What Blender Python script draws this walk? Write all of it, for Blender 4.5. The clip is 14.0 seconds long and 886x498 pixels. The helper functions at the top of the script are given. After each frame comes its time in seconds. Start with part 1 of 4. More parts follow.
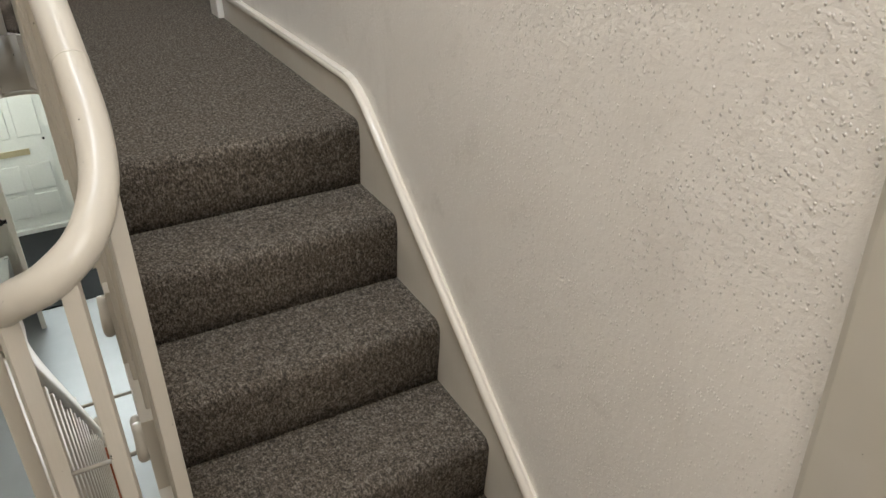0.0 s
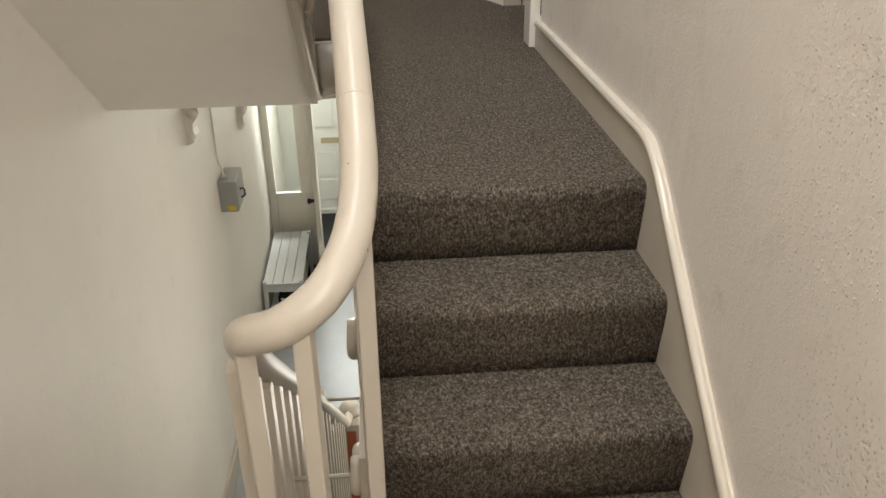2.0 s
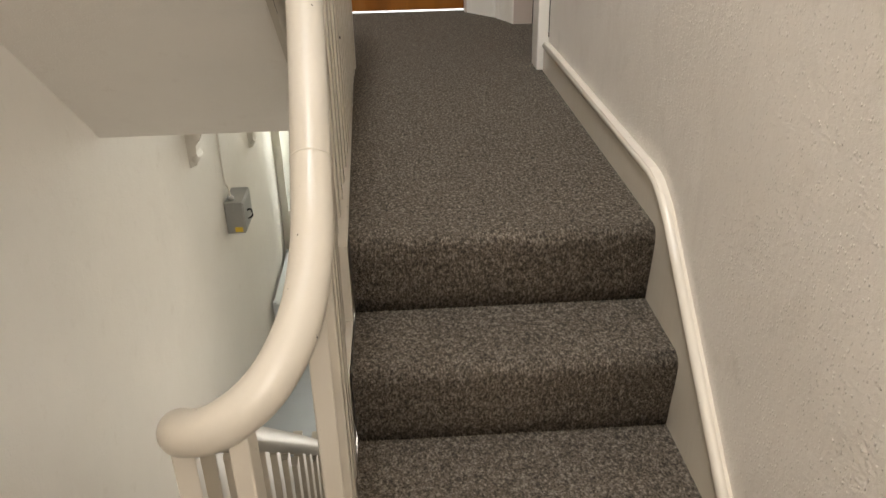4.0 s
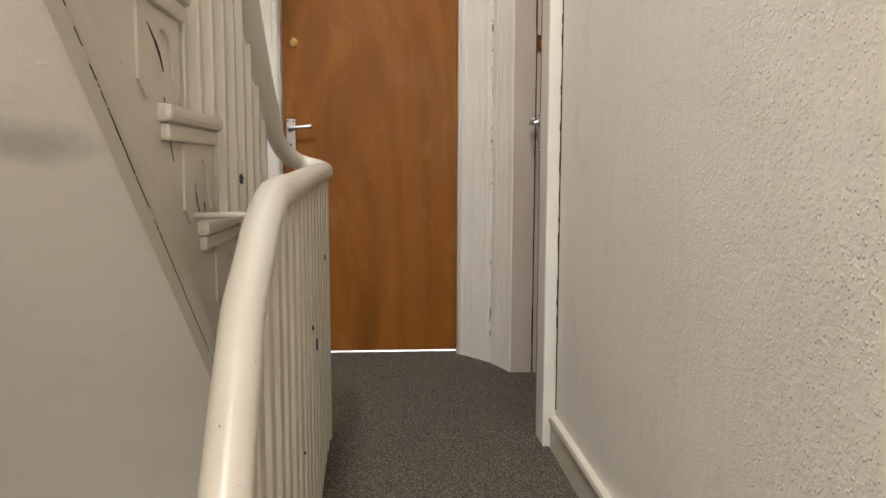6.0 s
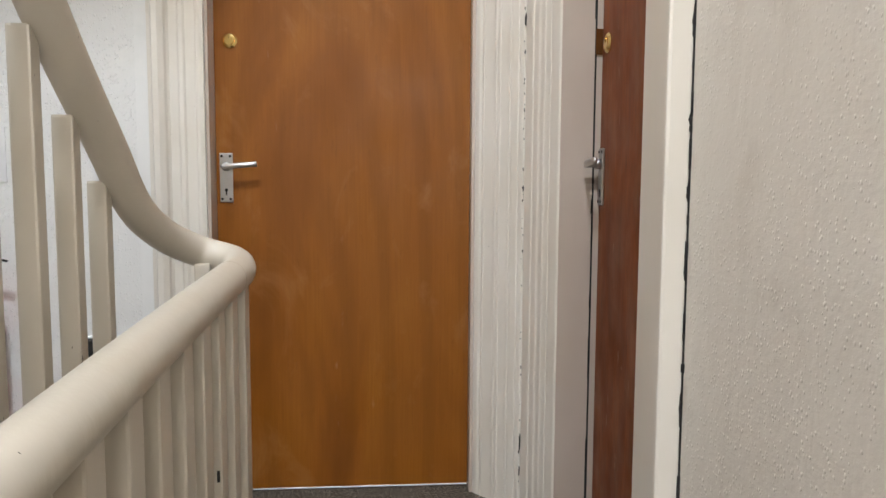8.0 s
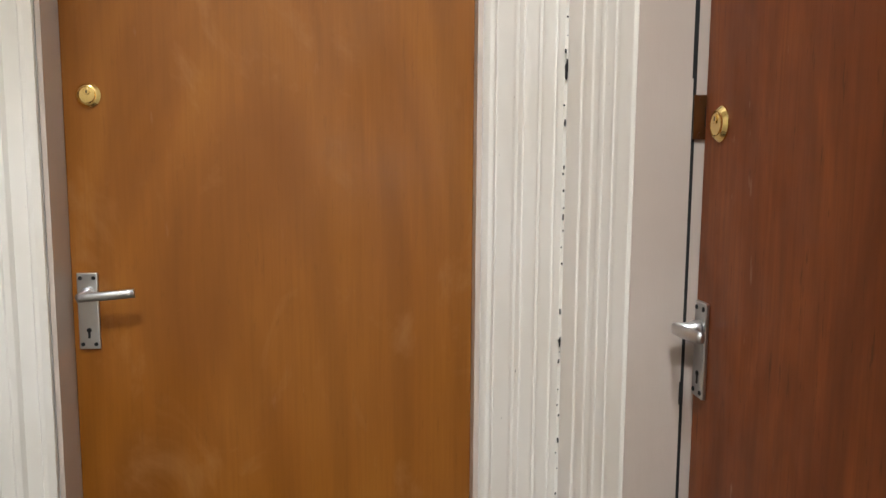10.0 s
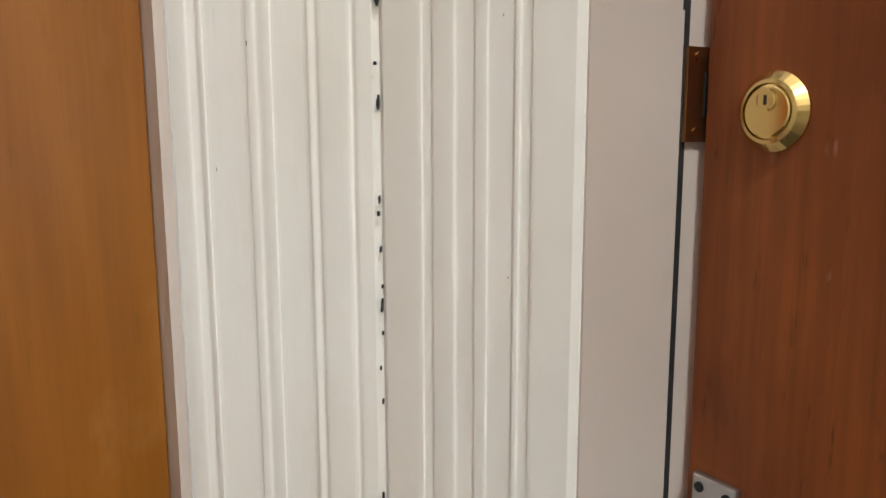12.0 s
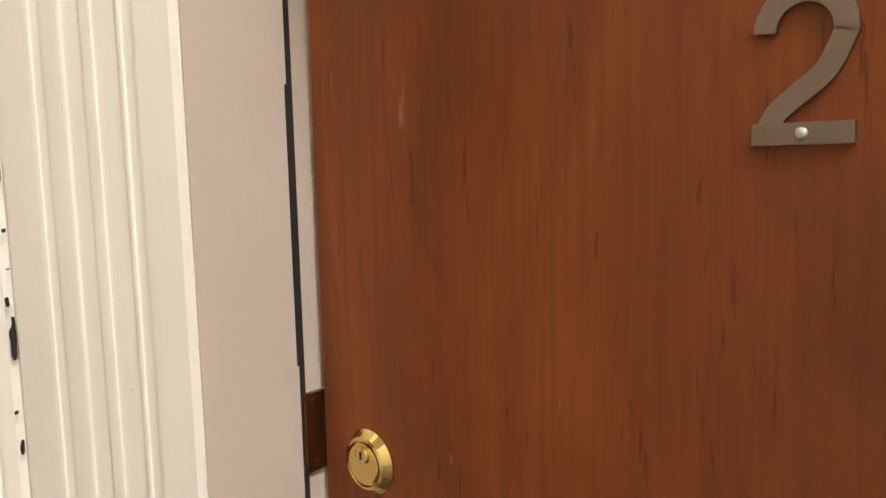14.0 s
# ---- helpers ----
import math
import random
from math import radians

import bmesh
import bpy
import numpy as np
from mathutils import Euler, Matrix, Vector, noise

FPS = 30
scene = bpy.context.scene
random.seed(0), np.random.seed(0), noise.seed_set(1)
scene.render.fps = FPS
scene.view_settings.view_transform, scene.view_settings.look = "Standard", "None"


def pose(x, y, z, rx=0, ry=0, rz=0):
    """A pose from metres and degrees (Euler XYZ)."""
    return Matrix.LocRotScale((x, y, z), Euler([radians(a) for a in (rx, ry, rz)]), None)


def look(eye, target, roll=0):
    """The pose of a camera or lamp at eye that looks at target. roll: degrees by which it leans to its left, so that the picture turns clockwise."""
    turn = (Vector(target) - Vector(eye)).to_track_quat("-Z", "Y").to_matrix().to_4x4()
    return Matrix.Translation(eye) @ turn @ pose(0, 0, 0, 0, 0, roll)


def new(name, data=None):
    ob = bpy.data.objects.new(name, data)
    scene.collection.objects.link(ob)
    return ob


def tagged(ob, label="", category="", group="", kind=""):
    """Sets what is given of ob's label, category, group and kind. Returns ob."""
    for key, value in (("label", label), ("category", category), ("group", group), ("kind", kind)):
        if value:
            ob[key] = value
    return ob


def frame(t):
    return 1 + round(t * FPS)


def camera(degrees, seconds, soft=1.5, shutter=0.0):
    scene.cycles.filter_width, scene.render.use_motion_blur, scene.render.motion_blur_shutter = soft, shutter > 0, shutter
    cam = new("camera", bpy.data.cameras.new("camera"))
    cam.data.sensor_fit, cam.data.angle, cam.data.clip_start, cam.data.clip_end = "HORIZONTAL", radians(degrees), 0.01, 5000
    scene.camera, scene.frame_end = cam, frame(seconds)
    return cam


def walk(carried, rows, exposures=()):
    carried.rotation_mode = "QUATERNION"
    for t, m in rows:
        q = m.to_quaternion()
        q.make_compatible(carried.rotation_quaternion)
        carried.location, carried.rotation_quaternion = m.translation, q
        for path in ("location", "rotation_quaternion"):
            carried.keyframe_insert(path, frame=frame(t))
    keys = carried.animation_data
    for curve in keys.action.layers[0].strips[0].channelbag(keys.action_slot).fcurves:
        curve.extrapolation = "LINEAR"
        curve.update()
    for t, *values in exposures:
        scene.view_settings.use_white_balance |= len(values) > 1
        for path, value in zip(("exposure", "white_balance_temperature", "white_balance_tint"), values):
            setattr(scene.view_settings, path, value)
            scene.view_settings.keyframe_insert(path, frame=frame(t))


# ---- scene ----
cam = camera(59.92, 14.0)
PATH = [
    (0.0, pose(0.052, 0.048, 0.676, 60.68, 0.87, -28.29)),
    (0.5, pose(0.127, 0.107, 0.666, 61.84, 0.42, -18.31)),
    (1.0, pose(0.221, 0.133, 0.693, 62.28, 0.55, -11.00)),
    (1.5, pose(0.220, 0.153, 0.716, 62.12, 0.38, -6.84)),
    (2.0, pose(0.129, 0.214, 0.696, 62.29, 0.38, -5.13)),
    (2.2, pose(0.072, 0.238, 0.686, 62.36, -0.07, -4.68)),
    (4.5, pose(0.232, 0.501, 0.733, 63.61, 1.15, -3.35)),
    (5.0, pose(0.219, 0.674, 0.775, 69.22, -0.14, -3.72)),
    (5.5, pose(0.201, 0.765, 0.830, 78.70, -0.16, -4.08)),
    (6.0, pose(0.234, 0.860, 0.881, 83.84, -0.16, -4.26)),
    (6.5, pose(0.265, 1.005, 0.862, 84.48, -0.34, -4.47)),
    (7.0, pose(0.262, 1.387, 0.847, 84.01, -0.27, -4.70)),
    (7.5, pose(0.251, 1.747, 0.917, 84.29, -0.25, -4.60)),
    (8.0, pose(0.276, 1.996, 1.024, 84.57, -0.31, -4.77)),
    (8.5, pose(0.255, 2.202, 1.149, 84.50, -0.29, -5.37)),
    (9.0, pose(0.284, 2.429, 1.233, 84.80, -0.30, -5.47)),
    (9.2, pose(0.313, 2.515, 1.281, 84.50, -0.32, -4.81)),
    (11.5, pose(0.387, 3.539, 1.344, 81.04, -0.31, -19.12)),
    (12.0, pose(0.408, 3.673, 1.362, 80.93, 0.17, -32.37)),
    (12.5, pose(0.372, 3.755, 1.366, 81.60, 0.30, -50.80)),
    (13.0, pose(0.434, 3.759, 1.469, 79.83, 0.38, -58.09)),
    (13.5, pose(0.345, 3.596, 1.607, 79.76, 0.62, -49.19)),
    (14.0, pose(0.468, 3.556, 1.610, 83.35, 1.35, -48.88)),
]
walk(cam, PATH, exposures=[(0.0, -0.08, 6300, 10), (1.5, 0.0, 6800, 12), (4.5, -0.02, 6950, 13), (6.0, -0.10, 6900, 12), (7.5, 0.04, 6500, 12), (9.0, 0.05, 6550, 12), (11.5, 0.28, 6500, 10), (12.5, -0.05, 6500, 10), (13.0, 0.02, 6700, 11), (13.5, 0.15, 7300, 12), (14.0, 0.40, 7300, 12)])

# ---- light: daylight through the stair window, the top-light, the street door and the flat's window, plus an added fill in the hall ----
world = bpy.data.worlds.new("sky")
scene.world = world
world.use_nodes = True
wn = world.node_tree
sky = wn.nodes.new("ShaderNodeTexSky")
sky.sky_type, sky.sun_disc, sky.sun_elevation, sky.sun_rotation = "NISHITA", False, radians(40), radians(200)
wn.links.new(sky.outputs[0], wn.nodes["Background"].inputs[0])
wn.nodes["Background"].inputs[1].default_value = 0.12


def window_light(name, eye, target, w, h, watts, colour):
    data = bpy.data.lights.new(name, "AREA")
    data.shape, data.size, data.size_y, data.energy, data.color = "RECTANGLE", w, h, watts, colour
    ob = new(name, data)
    ob.matrix_world = look(eye, target)
    return ob


window_light("stair_window_light", (0.45, -0.95, 1.70), (-0.75, 1.2, -0.4), 1.0, 1.5, 50, (1.0, 0.955, 0.89))
window_light("top_light", (-0.20, 1.05, 5.30), (-0.3, 4.36, 1.0), 0.6, 0.5, 185, (0.84, 0.92, 1.0))
window_light("street_door_light", (-0.1, 8.05, -0.75), (-0.8, 2.0, -1.0), 0.9, 0.5, 62, (0.92, 1.0, 0.98))
# added fill in the hall, no real source: brightens the west stairwell wall
window_light("hall_fill_light", (0.74, 3.7, -1.55), (-0.93, 2.0, -0.9), 0.8, 1.5, 20, (1.0, 0.98, 0.90))
window_light("flat_window_light", (3.3, 1.7, 1.6), (1.4, 4.2, 1.3), 1.4, 1.5, 120, (0.97, 0.99, 1.0))
window_light("back_room_light", (0.2, 6.3, 1.6), (0.2, 4.5, 0.0), 1.0, 1.4, 160, (0.95, 0.98, 1.0))


# ---- materials ----
def nodes(name):
    m = bpy.data.materials.new(name)
    m.use_nodes = True
    nt = m.node_tree
    return m, nt, nt.nodes["Principled BSDF"]


def put(nt, kind, **kw):
    n = nt.nodes.new(kind)
    for k, val in kw.items():
        if k in n.inputs:
            n.inputs[k].default_value = val
    return n


def coords(nt, scale=(1, 1, 1)):
    g = nt.nodes.new("ShaderNodeNewGeometry")
    mp = nt.nodes.new("ShaderNodeMapping")
    mp.inputs["Scale"].default_value = scale
    mp.inputs["Location"].default_value = (0.137, 0.291, 0.713)
    nt.links.new(g.outputs["Position"], mp.inputs["Vector"])
    return mp.outputs["Vector"]


def noise_tex(nt, vec, scale, detail=3.0, rough=0.55, dist=0.0):
    n = put(nt, "ShaderNodeTexNoise", Scale=scale, Detail=detail, Roughness=rough, Distortion=dist)
    nt.links.new(vec, n.inputs["Vector"])
    return n.outputs["Fac"]


def ramp(nt, fac, stops):
    r = nt.nodes.new("ShaderNodeValToRGB")
    e = r.color_ramp.elements
    while len(e) < len(stops):
        e.new(0.5)
    for el, (p, c) in zip(e, stops):
        el.position, el.color = p, (*c, 1) if len(c) == 3 else c
    nt.links.new(fac, r.inputs["Fac"])
    return r.outputs["Color"]


def mixc(nt, fac, a, b, mode="MIX"):
    n = nt.nodes.new("ShaderNodeMix")
    n.data_type, n.blend_type = "RGBA", mode
    for i, s in ((0, fac), (6, a), (7, b)):
        if hasattr(s, "is_linked"):
            nt.links.new(s, n.inputs[i])
        else:
            n.inputs[i].default_value = s if i == 0 else (*s, 1)
    return n.outputs[2]


def bump(nt, b, height, strength, dist=0.002, prev=None):
    n = put(nt, "ShaderNodeBump", Strength=strength, Distance=dist)
    nt.links.new(height, n.inputs["Height"])
    if prev is not None:
        nt.links.new(prev, n.inputs["Normal"])
    nt.links.new(n.outputs[0], b.inputs["Normal"])
    return n.outputs[0]


def wall_paint(name, base, dirt, lumps=0.5, stain=None, patched=1.0):
    """Emulsion over old lumpy plaster and lining paper."""
    m, nt, b = nodes(name)
    v = coords(nt)
    big = noise_tex(nt, v, 2.2, 4, 0.6)
    spot = noise_tex(nt, v, 9.0, 5, 0.65)
    c = mixc(nt, ramp(nt, big, [(0.35, (0, 0, 0)), (0.75, (1, 1, 1))]), base, tuple(x * 0.95 for x in base))
    c = mixc(nt, ramp(nt, spot, [(0.60, (0, 0, 0)), (0.80, (0.6, 0.6, 0.6))]), c, dirt)
    smear = noise_tex(nt, coords(nt, (1, 1, 0.45)), 4.5, 5, 0.62, 0.9)
    c = mixc(nt, ramp(nt, smear, [(0.54, (0, 0, 0)), (0.74, (0.35 * lumps,) * 3)]), c, dirt)
    if stain:
        far = nt.nodes.new("ShaderNodeVectorMath")
        far.operation = "DISTANCE"
        far.inputs[1].default_value = stain
        nt.links.new(coords(nt, (1.0, 1.7, 1.7)), far.inputs[0])
        wob = nt.nodes.new("ShaderNodeMath")
        wob.operation = "MULTIPLY_ADD"
        wob.inputs[1].default_value = 0.10
        nt.links.new(spot, wob.inputs[0])
        nt.links.new(far.outputs["Value"], wob.inputs[2])
        c = mixc(nt, ramp(nt, wob.outputs[0], [(0.085, (0.5, 0.5, 0.5)), (0.15, (0, 0, 0))]), c, (0.30, 0.26, 0.22))
    nt.links.new(c, b.inputs["Base Color"])
    b.inputs["Roughness"].default_value = 0.48
    fine = noise_tex(nt, v, 230, 3, 0.6)
    mid = noise_tex(nt, coords(nt, (1, 0.8, 1.1)), 92, 3, 0.6)
    patch = noise_tex(nt, v, 3.0, 2, 0.5)
    sep = nt.nodes.new("ShaderNodeSeparateXYZ")
    nt.links.new(v, sep.inputs[0])
    # the older plaster beside the steps is rougher than the patched length along the landing, where that was made good
    old = put(nt, "ShaderNodeMapRange")
    for i, val in ((1, 2.1), (2, 3.0), (3, 1.0), (4, patched)):
        old.inputs[i].default_value = val
    nt.links.new(sep.outputs[1], old.inputs[0])
    def nibs(scale, share, radius):
        vor = put(nt, "ShaderNodeTexVoronoi", Scale=scale)
        nt.links.new(coords(nt, (1, 1, 0.8)), vor.inputs["Vector"])
        split_c = nt.nodes.new("ShaderNodeSeparateColor")
        nt.links.new(vor.outputs["Color"], split_c.inputs[0])
        few = ramp(nt, split_c.outputs[0], [(1 - share, (0, 0, 0)), (1 - share + 0.15, (1, 1, 1))])
        return mixc(nt, few, (0, 0, 0), ramp(nt, vor.outputs["Distance"], [(radius * 0.2, (1, 1, 1)), (radius, (0, 0, 0))]))
    pmask = mixc(nt, old.outputs[0], (0, 0, 0), ramp(nt, patch, [(0.34, (0.5, 0.5, 0.5)), (0.52, (1, 1, 1))]))
    pm = mixc(nt, pmask, (0, 0, 0), nibs(150, 0.6, 0.42))
    large = mixc(nt, pmask, (0, 0, 0), nibs(48, 0.25, 0.28))
    n1 = bump(nt, b, mixc(nt, old.outputs[0], (0.5, 0.5, 0.5), fine), 0.05 + lumps * 0.25, 0.0014)
    md = mixc(nt, pmask, (0.5, 0.5, 0.5), mid)
    n2 = bump(nt, b, md, lumps * 0.65, 0.0042, n1)
    n3 = bump(nt, b, pm, lumps * 1.0, 0.0055, n2)
    n3 = bump(nt, b, large, lumps * 0.6, 0.0060, n3)
    trowel = noise_tex(nt, coords(nt, (1, 1, 0.35)), 14, 3, 0.6, 0.8)
    n3 = bump(nt, b, trowel, lumps * 0.35, 0.006, n3)
    bump(nt, b, big, 0.3, 0.03, n3)
    return m


def gloss_paint(name, base, chips=0.75, rough=0.28):
    """Thick old oil paint on wood with runs and knocked-off flakes."""
    m, nt, b = nodes(name)
    v = coords(nt)
    big = noise_tex(nt, v, 5, 3)
    runs = noise_tex(nt, coords(nt, (60, 60, 5)), 1.0, 3)
    chip = noise_tex(nt, coords(nt, (95, 95, 38)), 1.0, 3, 0.6)
    c = mixc(nt, ramp(nt, big, [(0.3, (0, 0, 0)), (0.8, (1, 1, 1))]), base, tuple(x * k for x, k in zip(base, (0.93, 0.91, 0.87))))
    c = mixc(nt, ramp(nt, chip, [(chips, (0, 0, 0)), (chips + 0.015, (1, 1, 1))]), c, (0.05, 0.04, 0.03))
    nt.links.new(c, b.inputs["Base Color"])
    b.inputs["Roughness"].default_value = rough
    n1 = bump(nt, b, runs, 0.22, 0.002)
    n2 = bump(nt, b, big, 0.2, 0.01, n1)
    bump(nt, b, chip, 0.12, 0.002, n2)
    return m


def carpet_material(name):
    """Grey-brown flecked loop pile."""
    m, nt, b = nodes(name)
    v = coords(nt)
    fl = noise_tex(nt, coords(nt, (1.0, 0.8, 0.55)), 215, 4, 0.85)
    cl = noise_tex(nt, coords(nt, (1.0, 0.75, 0.6)), 125, 4, 0.8)
    big = noise_tex(nt, v, 3.5, 3)
    c = ramp(nt, fl, [(0.34, (0.019, 0.015, 0.011)), (0.45, (0.078, 0.063, 0.046)), (0.56, (0.160, 0.133, 0.102)), (0.68, (0.37, 0.32, 0.26))])
    c = mixc(nt, ramp(nt, cl, [(0.30, (1, 1, 1)), (0.50, (0, 0, 0))]), c, (0.030, 0.026, 0.024), "MIX")
    c = mixc(nt, ramp(nt, cl, [(0.54, (0, 0, 0)), (0.70, (0.8, 0.8, 0.8))]), c, (0.30, 0.265, 0.23), "MIX")
    nt.links.new(c, b.inputs["Base Color"])
    b.inputs["Roughness"].default_value = 0.97
    b.inputs["Specular IOR Level"].default_value = 0.1
    vor = put(nt, "ShaderNodeTexVoronoi", Scale=230.0)
    nt.links.new(v, vor.inputs["Vector"])
    n1 = bump(nt, b, vor.outputs["Distance"], 0.9, 0.004)
    n2 = bump(nt, b, fl, 0.7, 0.004, n1)
    bump(nt, b, big, 0.3, 0.01, n2)
    return m


def veneer(name, dark, mid, light, wave, rough=0.38, fleck=0.5, lines=0.3, figure=None):
    """Varnished plywood face: long vertical figure with flames and fine pores."""
    m, nt, b = nodes(name)
    v = coords(nt, (1, 1, 0.16))
    warp = noise_tex(nt, v, 3.2, 3, 0.5, 0.6)
    big = noise_tex(nt, coords(nt, (1, 1, 0.28)), wave, 3, 0.55, 1.2)
    grain = noise_tex(nt, coords(nt, (1, 1, 0.03)), 130, 4, 0.65)
    pore = noise_tex(nt, coords(nt, (1, 1, 0.12)), 120, 3, 0.7)
    c = ramp(nt, big, [(0.25, dark), (0.5, mid), (0.78, light)])
    c = mixc(nt, ramp(nt, grain, [(0.30, (lines, lines, lines)), (0.6, (0, 0, 0))]), c, dark)
    c = mixc(nt, ramp(nt, pore, [(0.62, (0, 0, 0)), (0.70, (fleck, fleck, fleck))]), c, tuple(x * 0.40 for x in dark))
    c = mixc(nt, ramp(nt, warp, [(0.50, (0, 0, 0)), (0.8, (0.35, 0.35, 0.35))]), c, light)
    scuff = noise_tex(nt, coords(nt, (1, 1, 0.25)), 45, 3, 0.6)
    where = noise_tex(nt, v, 4.0, 2)
    sc = mixc(nt, ramp(nt, where, [(0.52, (0, 0, 0)), (0.62, (1, 1, 1))]), (0, 0, 0), ramp(nt, scuff, [(0.66, (0, 0, 0)), (0.76, (fleck * 0.9,) * 3)]))
    c = mixc(nt, sc, c, (0.55, 0.42, 0.33))
    if figure:
        # a cathedral arch in the figure, and pale rubbed smudges
        rings = put(nt, "ShaderNodeTexWave", Scale=2.4, Distortion=1.8, Detail=2.0)
        rings.wave_type, rings.rings_direction, rings.inputs["Detail Scale"].default_value = "RINGS", "SPHERICAL", 1.4
        mp = nt.nodes.new("ShaderNodeMapping")
        mp.vector_type = "TEXTURE"
        mp.inputs["Location"].default_value = figure
        mp.inputs["Scale"].default_value = (1, 1, 5.0)
        g = nt.nodes.new("ShaderNodeNewGeometry")
        nt.links.new(g.outputs["Position"], mp.inputs["Vector"])
        nt.links.new(mp.outputs[0], rings.inputs["Vector"])
        c = mixc(nt, ramp(nt, rings.outputs["Fac"], [(0.05, (0.30, 0.30, 0.30)), (0.45, (0, 0, 0))]), c, dark)
        rub = noise_tex(nt, coords(nt, (1, 1, 0.7)), 5.5, 5, 0.65, 0.7)
        c = mixc(nt, ramp(nt, rub, [(0.56, (0, 0, 0)), (0.76, (0.24, 0.24, 0.24))]), c, (0.44, 0.235, 0.085))
    nt.links.new(c, b.inputs["Base Color"])
    b.inputs["Specular IOR Level"].default_value = 0.3
    smear = noise_tex(nt, coords(nt, (1, 1, 0.6)), 7, 4, 0.6)
    r = ramp(nt, smear, [(0.35, (rough - 0.08,) * 3), (0.7, (rough + 0.18,) * 3)])
    nt.links.new(r, b.inputs["Roughness"])
    bump(nt, b, grain, 0.06, 0.001)
    return m


def plain(name, base, rough=0.5, metal=0.0, grain=0.0, scale=60):
    m, nt, b = nodes(name)
    v = coords(nt)
    n = noise_tex(nt, v, scale, 3)
    c = mixc(nt, n, base, tuple(x * 0.86 for x in base))
    nt.links.new(c, b.inputs["Base Color"])
    b.inputs["Roughness"].default_value, b.inputs["Metallic"].default_value = rough, metal
    if grain:
        bump(nt, b, n, grain, 0.002)
    return m


WALL = wall_paint("magnolia_wall", (0.80, 0.745, 0.675), (0.60, 0.54, 0.47), 0.9, patched=0.42)
WALL_SMOOTH = wall_paint("magnolia_plaster", (0.80, 0.755, 0.69), (0.66, 0.60, 0.53), 0.25)
SOFFIT = wall_paint("soffit_plaster", (0.80, 0.755, 0.69), (0.66, 0.60, 0.53), 0.25, (-0.1, 3.57, 2.248))
WALL_WHITE = wall_paint("white_wall", (0.82, 0.82, 0.80), (0.70, 0.70, 0.67), 0.6)
WALL_PLAIN = wall_paint("white_filler", (0.84, 0.84, 0.82), (0.76, 0.76, 0.73), 0.12)
CREAM = gloss_paint("cream_gloss", (0.535, 0.49, 0.415), 0.735, 0.33)
SKIRT = gloss_paint("skirting_gloss", (0.63, 0.58, 0.495), 0.76, 0.25)
IVORY = gloss_paint("ivory_gloss", (0.76, 0.725, 0.66), 0.755)
MAUVE = gloss_paint("jamb_gloss", (0.52, 0.44, 0.375), 0.80, 0.33)
CARPET = carpet_material("carpet")
PLY = veneer("orange_ply", (0.160, 0.047, 0.003), (0.250, 0.082, 0.007), (0.325, 0.120, 0.013), 3.4, 0.45, 0.15, figure=(0.05, 4.44, 0.3))
SAPELE = veneer("red_ply", (0.125, 0.030, 0.008), (0.200, 0.051, 0.013), (0.290, 0.080, 0.019), 9.0, 0.45, 0.55, 0.55)
BRASS = plain("brass", (0.83, 0.61, 0.24), 0.16, 1.0)
PALE_BRASS = plain("pale_brass", (0.56, 0.50, 0.33), 0.45, 0.5)
DULL_BRASS = plain("aged_brass", (0.24, 0.115, 0.045), 0.4, 1.0)
ALU = plain("satin_aluminium", (0.62, 0.62, 0.62), 0.32, 1.0)
STEEL = plain("brushed_steel", (0.30, 0.235, 0.185), 0.42, 1.0, 0.1, 300)
BLACK = plain("black_gap", (0.012, 0.011, 0.010), 0.8)
UPVC = plain("white_plastic", (0.80, 0.83, 0.81), 0.3)
GREYBOX = plain("grey_enamel", (0.36, 0.36, 0.34), 0.42)
YELLOW = plain("yellow_label", (0.75, 0.50, 0.05), 0.5)
MAT = plain("black_mat", (0.014, 0.016, 0.018), 0.95, 0, 0.6, 300)
VINYL = plain("pale_vinyl", (0.44, 0.47, 0.50), 0.35, 0, 0.05, 8)
WHITEWOOD = plain("white_painted_wood", (0.78, 0.80, 0.80), 0.4)
REDWOOD = plain("orange_bare_wood", (0.42, 0.10, 0.03), 0.5, 0, 0.1, 90)
RED = plain("red_enamel", (0.55, 0.03, 0.03), 0.25)
PAPER = plain("paper_white", (0.8, 0.8, 0.8), 0.6)
glass_m, _nt, _b = nodes("clear_glass")
_b.inputs["Transmission Weight"].default_value, _b.inputs["Roughness"].default_value = 1.0, 0.02
_b.inputs["Base Color"].default_value = (0.93, 0.98, 0.97, 1)


# ---- shape helpers ----
def link(name, bm, material, parent=None, label="", smooth=False):
    me = bpy.data.meshes.new(name)
    bmesh.ops.recalc_face_normals(bm, faces=bm.faces)
    if smooth:
        for f in bm.faces:
            f.smooth = True
    bm.to_mesh(me)
    bm.free()
    me.materials.append(material)
    ob = new(name, me)
    ob.parent = parent
    if label:
        ob["label"] = label
    return ob


def part(name, bm, material, parent, label="", smooth=False):
    return link(name, bm, material, parent, label, smooth)


def thing(name, label, category, group="", kind="", at=None):
    ob = new(name)
    ob.empty_display_size = 0.05
    if at is not None:
        ob.matrix_world = at
    return tagged(ob, label, category, group, kind)


